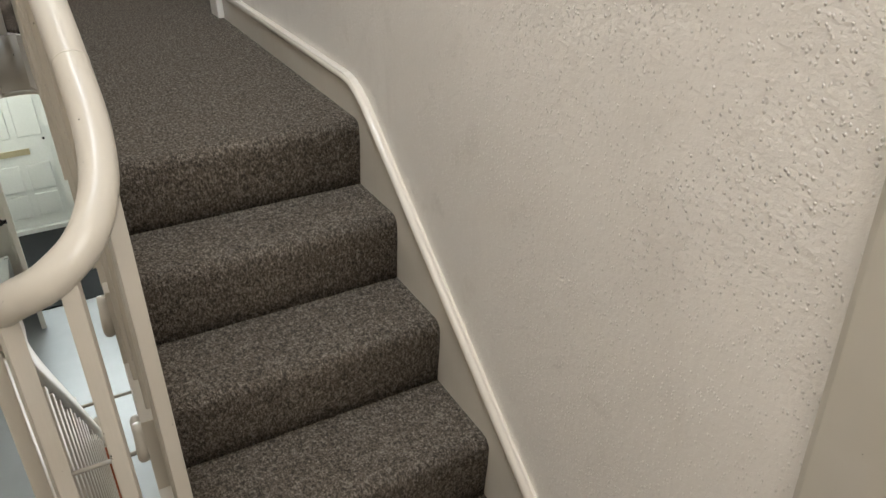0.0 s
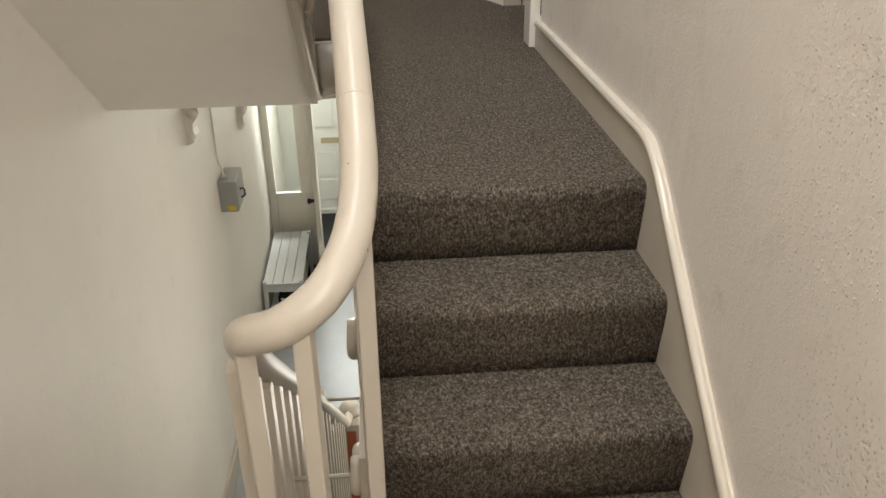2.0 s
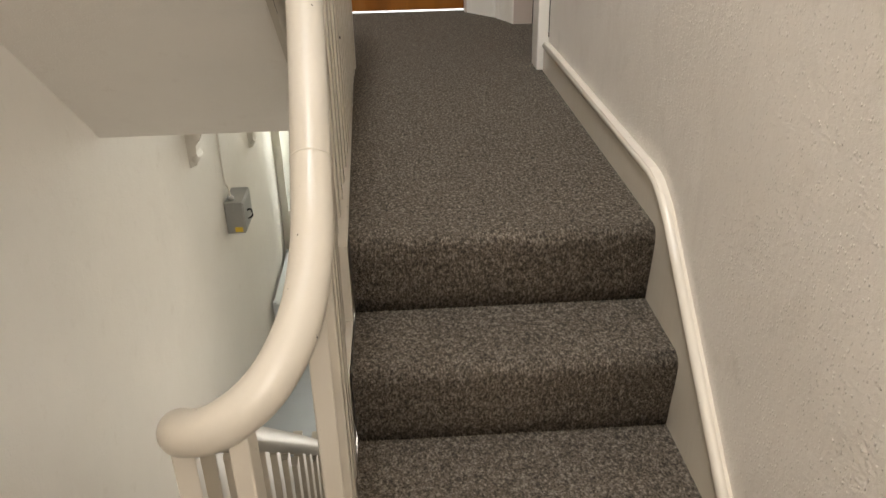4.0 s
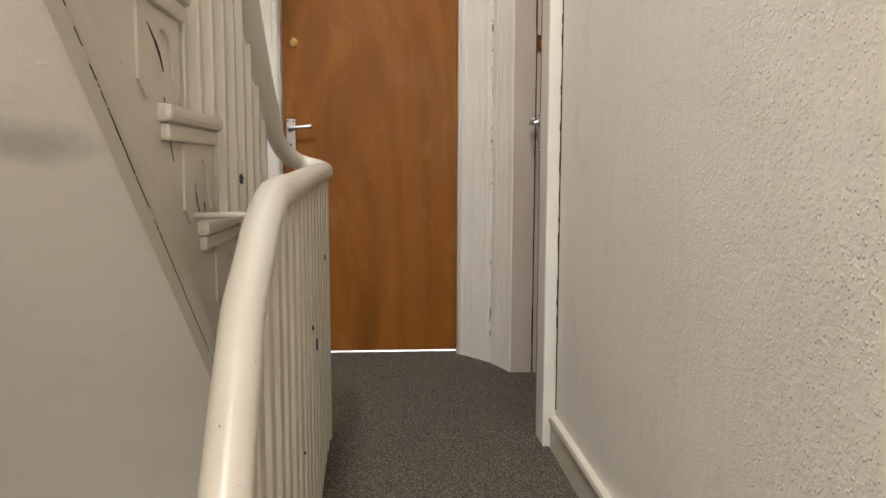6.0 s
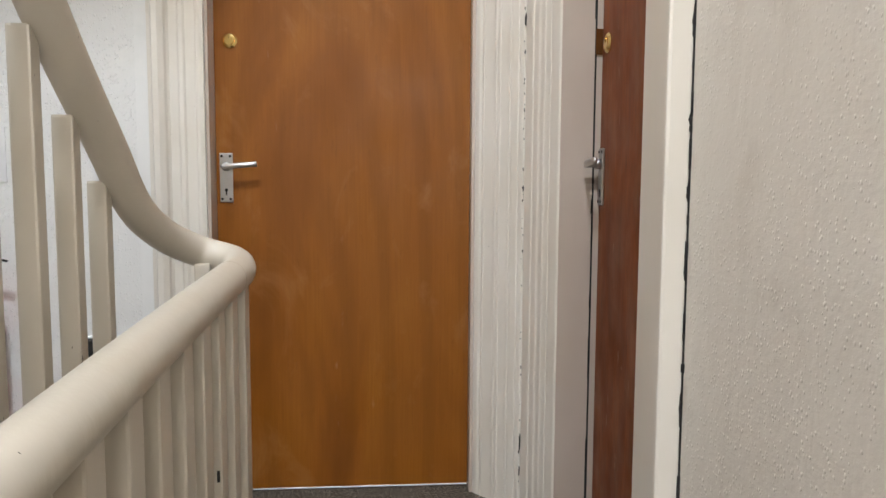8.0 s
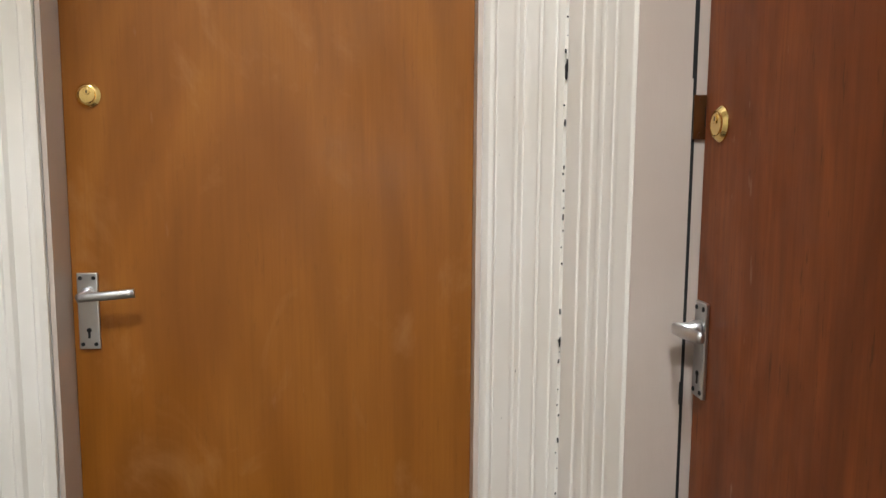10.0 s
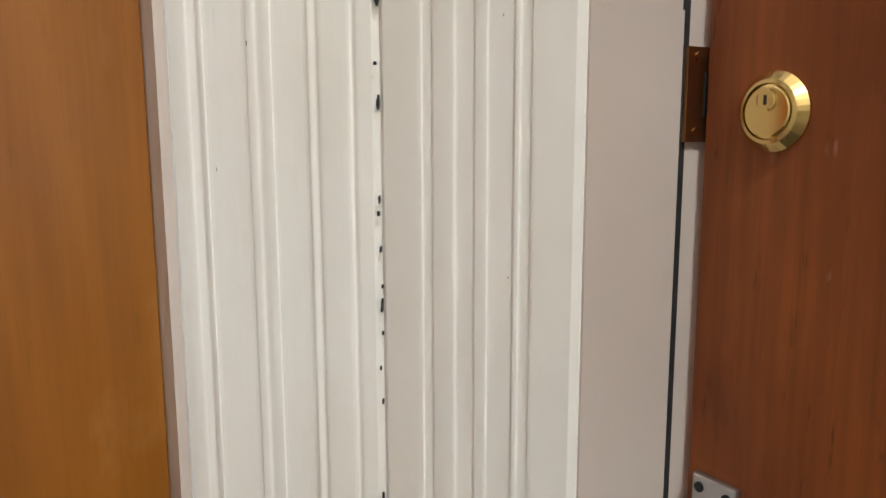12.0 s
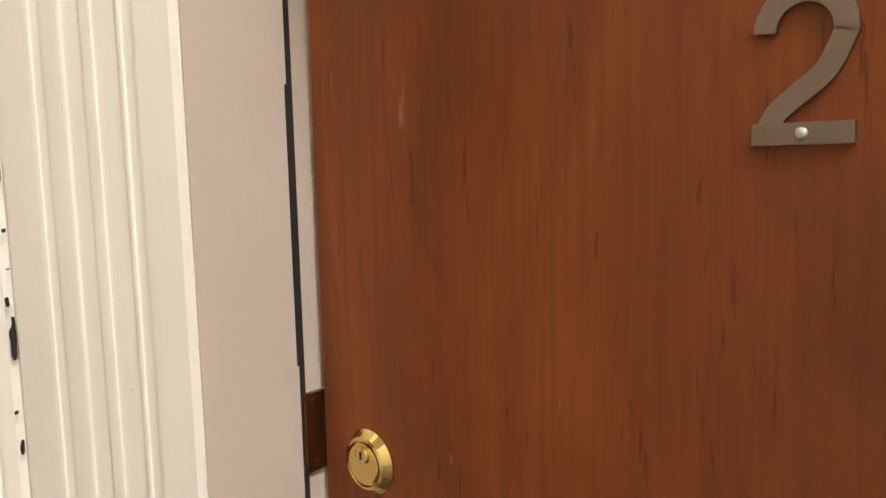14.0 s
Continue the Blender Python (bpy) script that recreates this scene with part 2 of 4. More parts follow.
def box(bm, x0, y0, z0, x1, y1, z1, bev=0.0):
    m = Matrix.Translation(((x0 + x1) / 2, (y0 + y1) / 2, (z0 + z1) / 2)) @ Matrix.Diagonal((abs(x1 - x0), abs(y1 - y0), abs(z1 - z0), 1))
    g = bmesh.ops.create_cube(bm, size=1, matrix=m)
    if bev:
        es = list({e for v in g["verts"] for e in v.link_edges})
        bmesh.ops.bevel(bm, geom=es, offset=bev, segments=2, affect="EDGES", profile=0.6)
    return bm


def B(*a, bev=0.0):
    return box(bmesh.new(), *a, bev=bev)


def slab(bm, outline, axis, lo, hi):
    """A flat outline pushed through along an axis. Outline points are the other two coordinates in x, y, z order."""
    def p(a, b, c):
        return {"x": (c, a, b), "y": (a, c, b), "z": (a, b, c)}[axis]
    low = [bm.verts.new(p(a, b, lo)) for a, b in outline]
    top = [bm.verts.new(p(a, b, hi)) for a, b in outline]
    n = len(outline)
    bm.faces.new(low)
    bm.faces.new(top[::-1])
    for i in range(n):
        bm.faces.new((low[i], top[i], top[(i + 1) % n], low[(i + 1) % n]))
    return bm


def sweep(bm, path, section, up=(0, 0, 1), caps=True):
    """A closed section (side, up) carried along a path."""
    path = [Vector(p) for p in path]
    rings = []
    for i, p in enumerate(path):
        d = (path[min(i + 1, len(path) - 1)] - path[max(i - 1, 0)]).normalized()
        s = d.cross(Vector(up))
        s = s.normalized() if s.length > 1e-4 else Vector((1, 0, 0))
        u = s.cross(d).normalized()
        rings.append([bm.verts.new(p + s * a + u * b) for a, b in section])
    n = len(section)
    for r0, r1 in zip(rings, rings[1:]):
        for i in range(n):
            bm.faces.new((r0[i], r0[(i + 1) % n], r1[(i + 1) % n], r1[i]))
    if caps:
        bm.faces.new(rings[0][::-1])
        bm.faces.new(rings[-1])
    return bm


def smooth_path(pts, steps=6):
    """Catmull-Rom through the points."""
    p = [Vector(q) for q in pts]
    p = [2 * p[0] - p[1]] + p + [2 * p[-1] - p[-2]]
    out = []
    for i in range(1, len(p) - 2):
        a, b, c, d = p[i - 1:i + 3]
        for k in range(steps):
            t = k / steps
            out.append(0.5 * (2 * b + (c - a) * t + (2 * a - 5 * b + 4 * c - d) * t * t + (3 * b - a - 3 * c + d) * t ** 3))
    return out + [p[-2]]


def oval(w, h, n=20):
    return [(w / 2 * math.cos(2 * math.pi * i / n), h / 2 * math.sin(2 * math.pi * i / n)) for i in range(n)]


def rod(bm, a, b, r, n=16, r2=None):
    a, b = Vector(a), Vector(b)
    d = b - a
    m = Matrix.Translation((a + b) / 2) @ d.to_track_quat("Z", "Y").to_matrix().to_4x4()
    bmesh.ops.create_cone(bm, cap_ends=True, segments=n, radius1=r, radius2=r if r2 is None else r2, depth=d.length, matrix=m)
    return bm


def lathe(bm, profile, origin, axis, n=32):
    """Rings of (radius, distance along axis)."""
    q = Vector(axis).to_track_quat("Z", "Y").to_matrix()
    rings = []
    for r, h in profile:
        rings.append([bm.verts.new(Vector(origin) + q @ Vector((r * math.cos(2 * math.pi * i / n), r * math.sin(2 * math.pi * i / n), h))) for i in range(n)])
    for r0, r1 in zip(rings, rings[1:]):
        for i in range(n):
            bm.faces.new((r0[i], r0[(i + 1) % n], r1[(i + 1) % n], r1[i]))
    bm.faces.new(rings[0][::-1])
    bm.faces.new(rings[-1])
    return bm


def ragged(parent, m, h, w, seed):
    """A hole where the paint has come away: an uneven sliver h high, w wide, facing -y at the pose m."""
    r = random.Random(seed)
    n = 9
    one = [(-w * (0.15 + 0.75 * math.sin(math.pi * (i + 0.4) / n)) * r.uniform(0.35, 1.0) + r.uniform(-0.2, 0.2) * w, h * i / n) for i in range(n + 1)]
    two = [(w * (0.1 + 0.6 * math.sin(math.pi * (i + 0.4) / n)) * r.uniform(0.35, 1.0) + w * 0.2, h * i / n + r.uniform(-0.2, 0.2) * h / n) for i in range(n + 1)]
    ob = part("flake", slab(bmesh.new(), one + two[::-1], "y", -0.0008, 0.003), BLACK, parent)
    ob.matrix_local = m
    return ob


# ---- the shell: dimensions of the stair hall ----
XL, XR = -0.93, 0.765          # side walls of the stair hall
YB, YF = -1.0, 4.36            # window wall behind, landing end wall
RISE, TOP, LOW = 0.185, 5.4, -3.0


def wall(name, bm, material, label):
    return tagged(link(name, bm, material), label, "wall", kind="structure")


bm = B(XL - 0.15, YB, LOW - 0.1, XL, 8.4, TOP)
wall("wall_west", bm, WALL_SMOOTH, "smooth cream-painted plaster stairwell wall")
# right wall with the doorway of flat door
bm = bmesh.new()
box(bm, XR, 0.45, LOW, XR + 0.12, 3.29, TOP)
box(bm, XR, 3.29, 2.08, XR + 0.12, 4.06, TOP)
box(bm, XR, 4.06, LOW, XR + 0.12, YF + 0.12, TOP)
box(bm, XR, 3.29, LOW, XR + 0.12, 4.06, -0.02)
wall("wall_east", bm, WALL, "lumpy cream-painted plaster wall beside the stairs")
# end wall with the doorway of the ply door
bm = bmesh.new()
box(bm, XL, YF, -0.215, -0.235, YF + 0.12, TOP)
box(bm, -0.235, YF, 2.06, 0.575, YF + 0.12, TOP)
box(bm, 0.575, YF + 0.038, -0.215, XR, YF + 0.12, 2.25)
box(bm, 0.575, YF, 2.25, XR, YF + 0.12, TOP)
wall("wall_north", bm, WALL_WHITE, "white-painted woodchip wall at the landing end")
# window wall behind the half-landing, with the window opening
bm = bmesh.new()
box(bm, XL - 0.15, YB - 0.15, LOW, XR + 0.9, YB, 0.95)
box(bm, XL - 0.15, YB - 0.15, 2.6, XR + 0.9, YB, TOP)
box(bm, XL - 0.15, YB - 0.15, 0.95, -0.1, YB, 2.6)
box(bm, 1.0, YB - 0.15, 0.95, XR + 0.9, YB, 2.6)
wall("wall_south", bm, WALL_SMOOTH, "cream-painted wall with the stair window")
bm = B(1.25, YB, LOW, 1.37, 0.45, TOP)
box(bm, XR + 0.12, 0.45, LOW, 1.37, 0.57, TOP)
wall("wall_recess", bm, WALL_SMOOTH, "cream-painted wall of the half-landing recess")
bm = bmesh.new()
box(bm, XL - 0.15, YB - 0.15, TOP, XR + 0.9, 0.9, TOP + 0.1)
box(bm, XL - 0.15, 1.9, TOP, XR + 0.9, YF + 0.12, TOP + 0.1)
box(bm, XL - 0.15, 0.9, TOP, -0.85, 1.9, TOP + 0.1)
box(bm, 0.6, 0.9, TOP, XR + 0.9, 1.9, TOP + 0.1)
tagged(link("ceiling", bm, WALL_SMOOTH), "white plaster ceiling around the top light", "ceiling", kind="structure")

# unseen slab at next-landing height, added to shade the end wall's upper left
tagged(link("end_wall_shade_slab", B(XL, 3.26, 2.74, -0.15, YF, 2.95, bev=0.004), WALL_SMOOTH), "unseen plastered slab that shades the top of the end wall", "ceiling", kind="structure")

# landing floor with carpet
bm = slab(bmesh.new(), [(0.06, 1.88), (XR, 1.88), (XR, 3.29), (XR + 0.12, 3.29), (XR + 0.12, 4.06), (XR, 4.06), (XR, 4.47), (XL, 4.47), (XL, 3.33), (0.0, 3.42), (0.03, 3.33)], "z", -0.215, -0.012)
tagged(link("landing_floor", bm, WALL_SMOOTH), "boarded landing with a plastered underside", "floor", kind="structure")
bm = slab(bmesh.new(), [(0.092, 1.846), (XR - 0.02, 1.846), (XR - 0.02, 3.29), (XR + 0.118, 3.29), (XR + 0.118, 4.055), (XR - 0.004, 4.055), (XR - 0.004, 4.46), (XL, 4.46), (XL, 3.33), (-0.02, 3.44), (0.045, 3.36)], "z", -0.012, 0.0)
tagged(link("landing_carpet", bm, CARPET), "grey-brown flecked loop-pile carpet on the landing", "carpet", kind="structure")

# upper flight: carpeted steps
NOSE = [1.815, 1.605, 1.385, 1.155, 0.93]


def step_outline(yn, z, y_back):
    r = 0.026
    pts = [(y_back, z - RISE), (y_back, z)]
    for k in range(7):
        a = math.pi / 2 + k * math.pi / 12
        pts.append((yn + r + r * math.cos(a), z - r + r * math.sin(a)))
    pts += [(yn + 0.003, z - 0.07), (yn + 0.012, z - 0.13), (yn + 0.020, z - RISE - 0.004)]
    return pts


stairs = thing("upper_staircase", "straight flight of steps under grey-brown flecked carpet", "staircase", kind="structure")
for i, yn in enumerate(NOSE):
    z = -RISE * i
    back = 1.846 if i == 0 else NOSE[i - 1] + 0.022
    ob = part("carpeted_step", slab(bmesh.new(), step_outline(yn, z, back), "x", 0.095, 0.747), CARPET, stairs)
    for f in ob.data.polygons:
        f.use_smooth = len(f.vertices) == 4 and abs(f.normal.z) < 0.999
# quarter landings of the turn and the lower flight
bm = slab(bmesh.new(), [(0.096, NOSE[4] + 0.02), (1.25, NOSE[4] + 0.02), (1.25, YB), (-0.02, YB), (-0.02, 0.93)], "z", -0.74 - RISE - 0.1, -0.74 - RISE)
part("turn_landing", bm, CARPET, stairs)
for i in range(4):
    z = -0.74 - RISE * (i + 1) - 0.001
    y0 = YB + i * 0.48
    part("winder", slab(bmesh.new(), [(XL, y0), (-0.02, y0), (-0.06, 0.93), (XL, 0.93)], "z", z - 0.10, z), CARPET, stairs)
for i in range(8):
    z = -0.74 - RISE * (i + 5)
    y0 = 0.93 + i * 0.215
    part("carpeted_step", B(XL, y0, z - 0.16, -0.16, y0 + 0.24, z, bev=0.008), CARPET, stairs)

# wall string and skirting along the right wall
sk_top = [(3.165, 0.103), (1.905, 0.102), (1.860, 0.095), (1.820, 0.078), (1.780, 0.054)]
sk_low = [(0.45, 0.060 - 0.82 * 1.33), (0.45, -1.5), (1.80, -0.35), (1.88, -0.01), (3.165, -0.01)]
bm = slab(bmesh.new(), sk_top + sk_low, "x", XR - 0.020, XR + 0.01)
sk = tagged(link("baseboard", bm, SKIRT), "thickly painted cream skirting board following the stairs", "skirting board", kind="structure")
edge = [Vector((XR - 0.014, y, z - 0.012)) for y, z in sk_top + sk_low[:1]]
part("bead", sweep(bmesh.new(), edge, [(a, b * 0.9) for a, b in oval(0.024, 0.026, 10)], up=(1, 0, 0)), SKIRT, sk, smooth=True)
edge2 = [p + Vector((0.003, 0, -0.026)) for p in edge]
part("bead", sweep(bmesh.new(), edge2, oval(0.014, 0.012, 8), up=(1, 0, 0)), SKIRT, sk, smooth=True)

# cream lining boards at the foot of the stairs, beside the recess
bm = B(XR - 0.012, 0.10, -1.2, XR + 0.10, 0.455, 2.2, bev=0.012)
tagged(link("recess_lining", bm, CREAM), "cream gloss-painted door lining at the turn of the stairs", "door lining", kind="structure")

# outer string of the upper flight, landing fascia
bm = slab(bmesh.new(), [(3.36, -0.004), (1.80, -0.004), (1.80, -RISE), (1.59, -RISE), (1.59, -2 * RISE), (1.37, -2 * RISE), (1.37, -3 * RISE), (1.15, -3 * RISE), (1.15, -0.80), (1.15, -1.05), (1.95, -0.215), (3.36, -0.215)], "x", 0.060, 0.092)
st = tagged(link("outer_string", bm, CREAM), "cream gloss-painted cut string and landing fascia", "stair string", kind="structure")

# curved fascia round the head of the well
bend = smooth_path([(-0.112, 3.395, 0), (-0.04, 3.408, 0), (0.02, 3.385, 0), (0.052, 3.33, 0), (0.060, 3.24, 0)], 4)
bm = slab(bmesh.new(), [(p.x, p.y) for p in bend] + [(p.x + 0.012, p.y + 0.010) for p in bend[::-1]], "z", -0.246, -0.016)
fascia = tagged(link("well_fascia", bm, CREAM, smooth=True), "cream gloss-painted curved fascia at the head of the stairwell", "fascia", kind="structure")
part("bead", sweep(bmesh.new(), [(p.x, p.y, -0.236) for p in bend], oval(0.014, 0.016, 8)), CREAM, fascia, smooth=True)

# the flight above: soffit, cut string, treads
UP = thing("next_staircase", "cream-painted flight rising above the stairwell with scroll brackets", "staircase", kind="structure")


def soffit_z(y):
    return 1.027 - 0.865 * (y - 1.785)


bm = slab(bmesh.new(), [(3.46, -0.217), (3.24, -0.217), (3.17, soffit_z(3.17) + 0.02), (-0.9, soffit_z(-0.9)), (-0.9, soffit_z(-0.9) + 0.06), (3.22, soffit_z(3.22) + 0.09), (3.46, -0.20)], "x", XL, -0.118)
part("soffit", bm, SOFFIT, UP, "smooth cream plaster soffit")
Y1, GO, RISE2 = 3.315, 0.226, 0.195
outline = [(3.40, -0.20)]
for n in range(1, 20):
    y = Y1 - (n - 1) * GO
    outline += [(y, (n - 1) * RISE2), (y, n * RISE2 - 0.02)]
yl = Y1 - 18 * GO
outline += [(yl - GO, 19 * RISE2 - 0.02), (yl - GO, soffit_z(yl - GO) - 0.02), (3.15, soffit_z(3.15) - 0.01), (3.24, -0.217), (3.40, -0.217)]
part("cut_string", slab(bmesh.new(), outline, "x", -0.130, -0.108), CREAM, UP)
low = [(-0.104, y, soffit_z(y) + 0.0) for y in (-0.9, 0.5, 1.5, 2.5, 3.10)] + [(-0.104, 3.18, -0.17), (-0.104, 3.28, -0.203), (-0.104, 3.40, -0.206)]
part("string_bead", sweep(bmesh.new(), low, oval(0.022, 0.03, 8), up=(1, 0, 0)), CREAM, UP, smooth=True)
rng = random.Random(3)
yy = 1.45
while yy < 2.55:
    h = rng.uniform(0.006, 0.035)
    ob = part("crack", B(-0.0006, 0, -rng.choice((0.0, 0.0002, 0.0006)), 0.0006, h, rng.choice((0.0003, 0.0006))), BLACK, UP)
    ob.matrix_local = pose(-0.1085, yy, soffit_z(yy) - 0.017 + rng.uniform(-0.0007, 0.0007), -math.degrees(math.atan(0.865)) + rng.uniform(-2, 2), 0, 0)
    yy += h * 0.74 + rng.choice((0.0, 0.0, 0.004, 0.02))


def split(pts, wide):
    """A ragged dark split in the string: a tapered sliver lying on its face."""
    pts = smooth_path([(y, z, 0) for y, z in pts], 4)
    n = len(pts) - 1
    one, two = [], []
    for i, p in enumerate(pts):
        w = wide * (math.sin(math.pi * i / n) * 0.8 + 0.12) * rng.uniform(0.6, 1.3) / 2
        one.append((p.x - w, p.y - w * 0.4))
        two.append((p.x + w, p.y + w * 0.4))
    part("crack", slab(bmesh.new(), one + two[::-1], "x", -0.1042, -0.1028), BLACK, UP)


split([(2.010, 1.084), (2.030, 1.072), (2.052, 1.059), (2.070, 1.044), (2.085, 1.023)], 0.0075)
split([(2.084, 0.985), (2.090, 0.960), (2.104, 0.930), (2.126, 0.887)], 0.0022)
split([(2.096, 0.947), (2.118, 0.944), (2.141, 0.941)], 0.0035)
split([(2.258, 0.850), (2.270, 0.820), (2.297, 0.783)], 0.0022)
split([(2.325, 0.815), (2.330, 0.790), (2.334, 0.770)], 0.0018)
for n in range(1, 19):
    y, z = Y1 - (n - 1) * GO, n * RISE2
    bm = B(XL, y - GO - 0.125, z - 0.028, -0.086, y + 0.024, z, bev=0.010)
    part("tread", bm, CREAM, UP)
    part("riser", B(XL, y - 0.012, z - RISE2, -0.112, y, z - 0.028), CREAM, UP)
    if n < 10:
        part("nosing_moulding", B(-0.115, y - GO - 0.110, z - 0.056, -0.094, y + 0.010, z - 0.0285, bev=0.006), CREAM, UP)
        arch = [(y - 0.004, z - 0.05), (y - 0.004, z - 0.178), (y - 0.022, z - 0.176)]
        arch += [(p.x, p.y) for p in smooth_path([(y - 0.040, z - 0.150, 0), (y - 0.050, z - 0.110, 0), (y - 0.075, z - 0.088, 0), (y - 0.105, z - 0.084, 0), (y - 0.130, z - 0.100, 0), (y - 0.148, z - 0.140, 0), (y - 0.160, z - 0.190, 0)], 3)]
        arch += [(y - 0.185, z - 0.195), (y - GO + 0.006, z - 0.17), (y - GO + 0.006, z - 0.05)]
        part("scroll_bracket", slab(bmesh.new(), arch, "x", -0.109, -0.1035), CREAM, UP)

# ---- handrail and balusters ----
RAIL = [(-0.10, 3.62, -2.08), (-0.12, 3.45, -2.03), (-0.12, 3.2, -1.80), (-0.12, 2.2, -0.87), (-0.115, 1.50, -0.235), (-0.092, 1.24, -0.010), (-0.083, 1.165, 0.062),
        (-0.058, 1.098, 0.112), (-0.005, 1.063, 0.148), (0.049, 1.077, 0.186), (0.084, 1.13, 0.230), (0.098, 1.20, 0.280), (0.098, 1.28, 0.345),
        (0.085, 1.50, 0.500), (0.069, 1.69, 0.632), (0.060, 1.80, 0.704), (0.059, 1.88, 0.748), (0.058, 1.955, 0.790), (0.058, 2.035, 0.820), (0.056, 2.13, 0.834), (0.055, 2.35, 0.840), (0.048, 2.75, 0.851), (0.042, 3.18, 0.860),
        (0.043, 3.30, 0.864), (0.021, 3.368, 0.872), (-0.040, 3.375, 0.89), (-0.080, 3.305, 0.924), (-0.094, 3.20, 0.976), (-0.098, 3.10, 1.062), (-0.10, 2.95, 1.182), (-0.10, 2.7, 1.402), (-0.10, 1.7, 2.277), (-0.10, 0.4, 3.417)]
path = smooth_path(RAIL, 6)
balustrade = thing("balustrade", "cream gloss-painted handrail on plain square balusters", "banister", kind="")
part("handrail", sweep(bmesh.new(), path, oval(0.0535, 0.056, 22)), CREAM, balustrade, "thick rounded cream handrail, worn and chipped", smooth=True)
for y in (1.30, 2.215, 3.20):
    q = min(path[60:150], key=lambda p: abs(p.y - y))
    i = path.index(q)
    part("rail_joint", sweep(bmesh.new(), [path[i] - (path[i + 1] - path[i]).normalized() * 0.0015, path[i] + (path[i + 1] - path[i]).normalized() * 0.0015], oval(0.0545, 0.0570, 22)), CREAM, balustrade, smooth=True)


def rail_z(y, lo, hi):
    return min(path[lo:hi], key=lambda p: abs(p.y - y))


def baluster(x, y, z0, z1, tilt=0.0, deep=0.0125):
    ob = part("baluster", B(-0.0135, -deep, z0, 0.0135, deep, z1, bev=0.003), CREAM, balustrade)
    ob.matrix_local = pose(x, y, 0, 0, 0, tilt)
    return ob


k_turn = 7 * 6
for i in range(15):
    y = 1.86 + i * 0.103
    q = rail_z(y, k_turn + 30, k_turn + 110)
    baluster(q.x - 0.002, y, -0.02, q.z - 0.02, 0.0, 0.021)
for y in (1.31, 1.42, 1.53, 1.65, 1.76):
    q = rail_z(y, k_turn + 20, k_turn + 60)
    zs = -RISE * (1 + sum(1 for n in NOSE[1:] if y < n))
    baluster(q.x, y, zs - 0.02, q.z - 0.015)
for x, y, zt, tl in ((0.097, 1.185, 0.25, 10), (0.018, 1.066, 0.15, 80), (-0.074, 1.125, 0.07, 20)):
    baluster(x, y, -1.0, zt, tl)
for i in range(19):
    y = 1.26 + i * 0.107
    q = rail_z(y, 0, 36)
    zs = -0.74 - RISE * (5 + int((y - 0.93) / 0.215))
    baluster(-0.122, y, max(zs, LOW), q.z - 0.015, 0.0, 0.020)
for i in range(24):
    y = 3.135 - i * 0.111
    q = rail_z(y, len(path) - 52, len(path))
    n = int((Y1 + 0.028 - y) / GO) + 1
    baluster(-0.122, y, RISE2 * n - 0.002, q.z - 0.015)
baluster(-0.030, 3.362, -0.002, 0.87, 0)

# knocks in the balusters
for place, h, w, sd in ((pose(0.0690, 2.688, 0.440, 0, 0, 90), 0.028, 0.006, 41), (pose(0.0700, 2.584, 0.512, 0, 0, 90), 0.010, 0.003, 42), (pose(-0.120, 2.7890, 0.835), 0.026, 0.009, 43), (pose(0.0700, 2.378, 0.30, 0, 0, 90), 0.006, 0.002, 44), (pose(0.066, 2.997, 0.62, 0, 0, 90), 0.016, 0.002, 45)):
    ragged(balustrade, place, h, w, sd)

# string of the lower flight
bm = slab(bmesh.new(), [(0.93, -0.74 - 4.4 * RISE), (1.2, -0.95), (3.45, -2.90), (3.45, -3.0), (3.15, -3.0), (0.93, -1.95)], "x", -0.140, -0.110)
tagged(link("lower_string", bm, CREAM), "cream gloss-painted string of the flight below", "stair string", kind="structure")
bars = thing("tie_bars", "thin cream-painted bars bridging the stairwell", "tie bar")
for y, z in ((2.454, -1.08), (1.60, -0.632), (2.25, 0.792)):
    part("bar", rod(bmesh.new(), (-0.125, y, z), (0.066, y, z), 0.006, 10), CREAM, bars, smooth=True)
for i in range(1, 4):
    y, z = NOSE[i], -RISE * i
    ctr = smooth_path([(0.054, y + 0.01, z - 0.02), (0.050, y + 0.0, z - 0.09), (0.052, y + 0.05, z - 0.13), (0.052, y + 0.10, z - 0.09), (0.054, y + 0.15, z - 0.12), (0.054, y + 0.17, z - 0.17)], 5)
    part("scroll_bracket", sweep(bmesh.new(), ctr, oval(0.024, 0.026, 10), up=(1, 0, 0)), CREAM, st, smooth=True)
newel = thing("newel_post", "cream newel post with round cap and bare orange wood face", "newel post")
part("post", B(-0.145, 3.53, LOW, -0.055, 3.62, -2.12, bev=0.006), CREAM, newel)
part("cap", lathe(bmesh.new(), [(0.02, -0.02), (0.062, -0.012), (0.068, 0.008), (0.055, 0.028), (0.01, 0.034)], (-0.10, 3.60, -2.07), (0, 0, 1)), CREAM, newel, smooth=True)
part("face_panel", B(-0.125, 3.524, LOW + 0.1, -0.075, 3.531, -2.16), REDWOOD, newel, "bare orange-red wood strip")

# ---- door casings ----
ARCH = [(0.0, 0.000), (0.0, 0.010), (0.012, 0.016), (0.020, 0.016), (0.024, 0.012), (0.050, 0.014), (0.056, 0.022), (0.066, 0.024), (0.072, 0.020), (0.094, 0.022), (0.100, 0.030), (0.104, 0.044), (0.118, 0.056), (0.134, 0.056), (0.140, 0.048), (0.150, 0.044), (0.150, 0.000)]


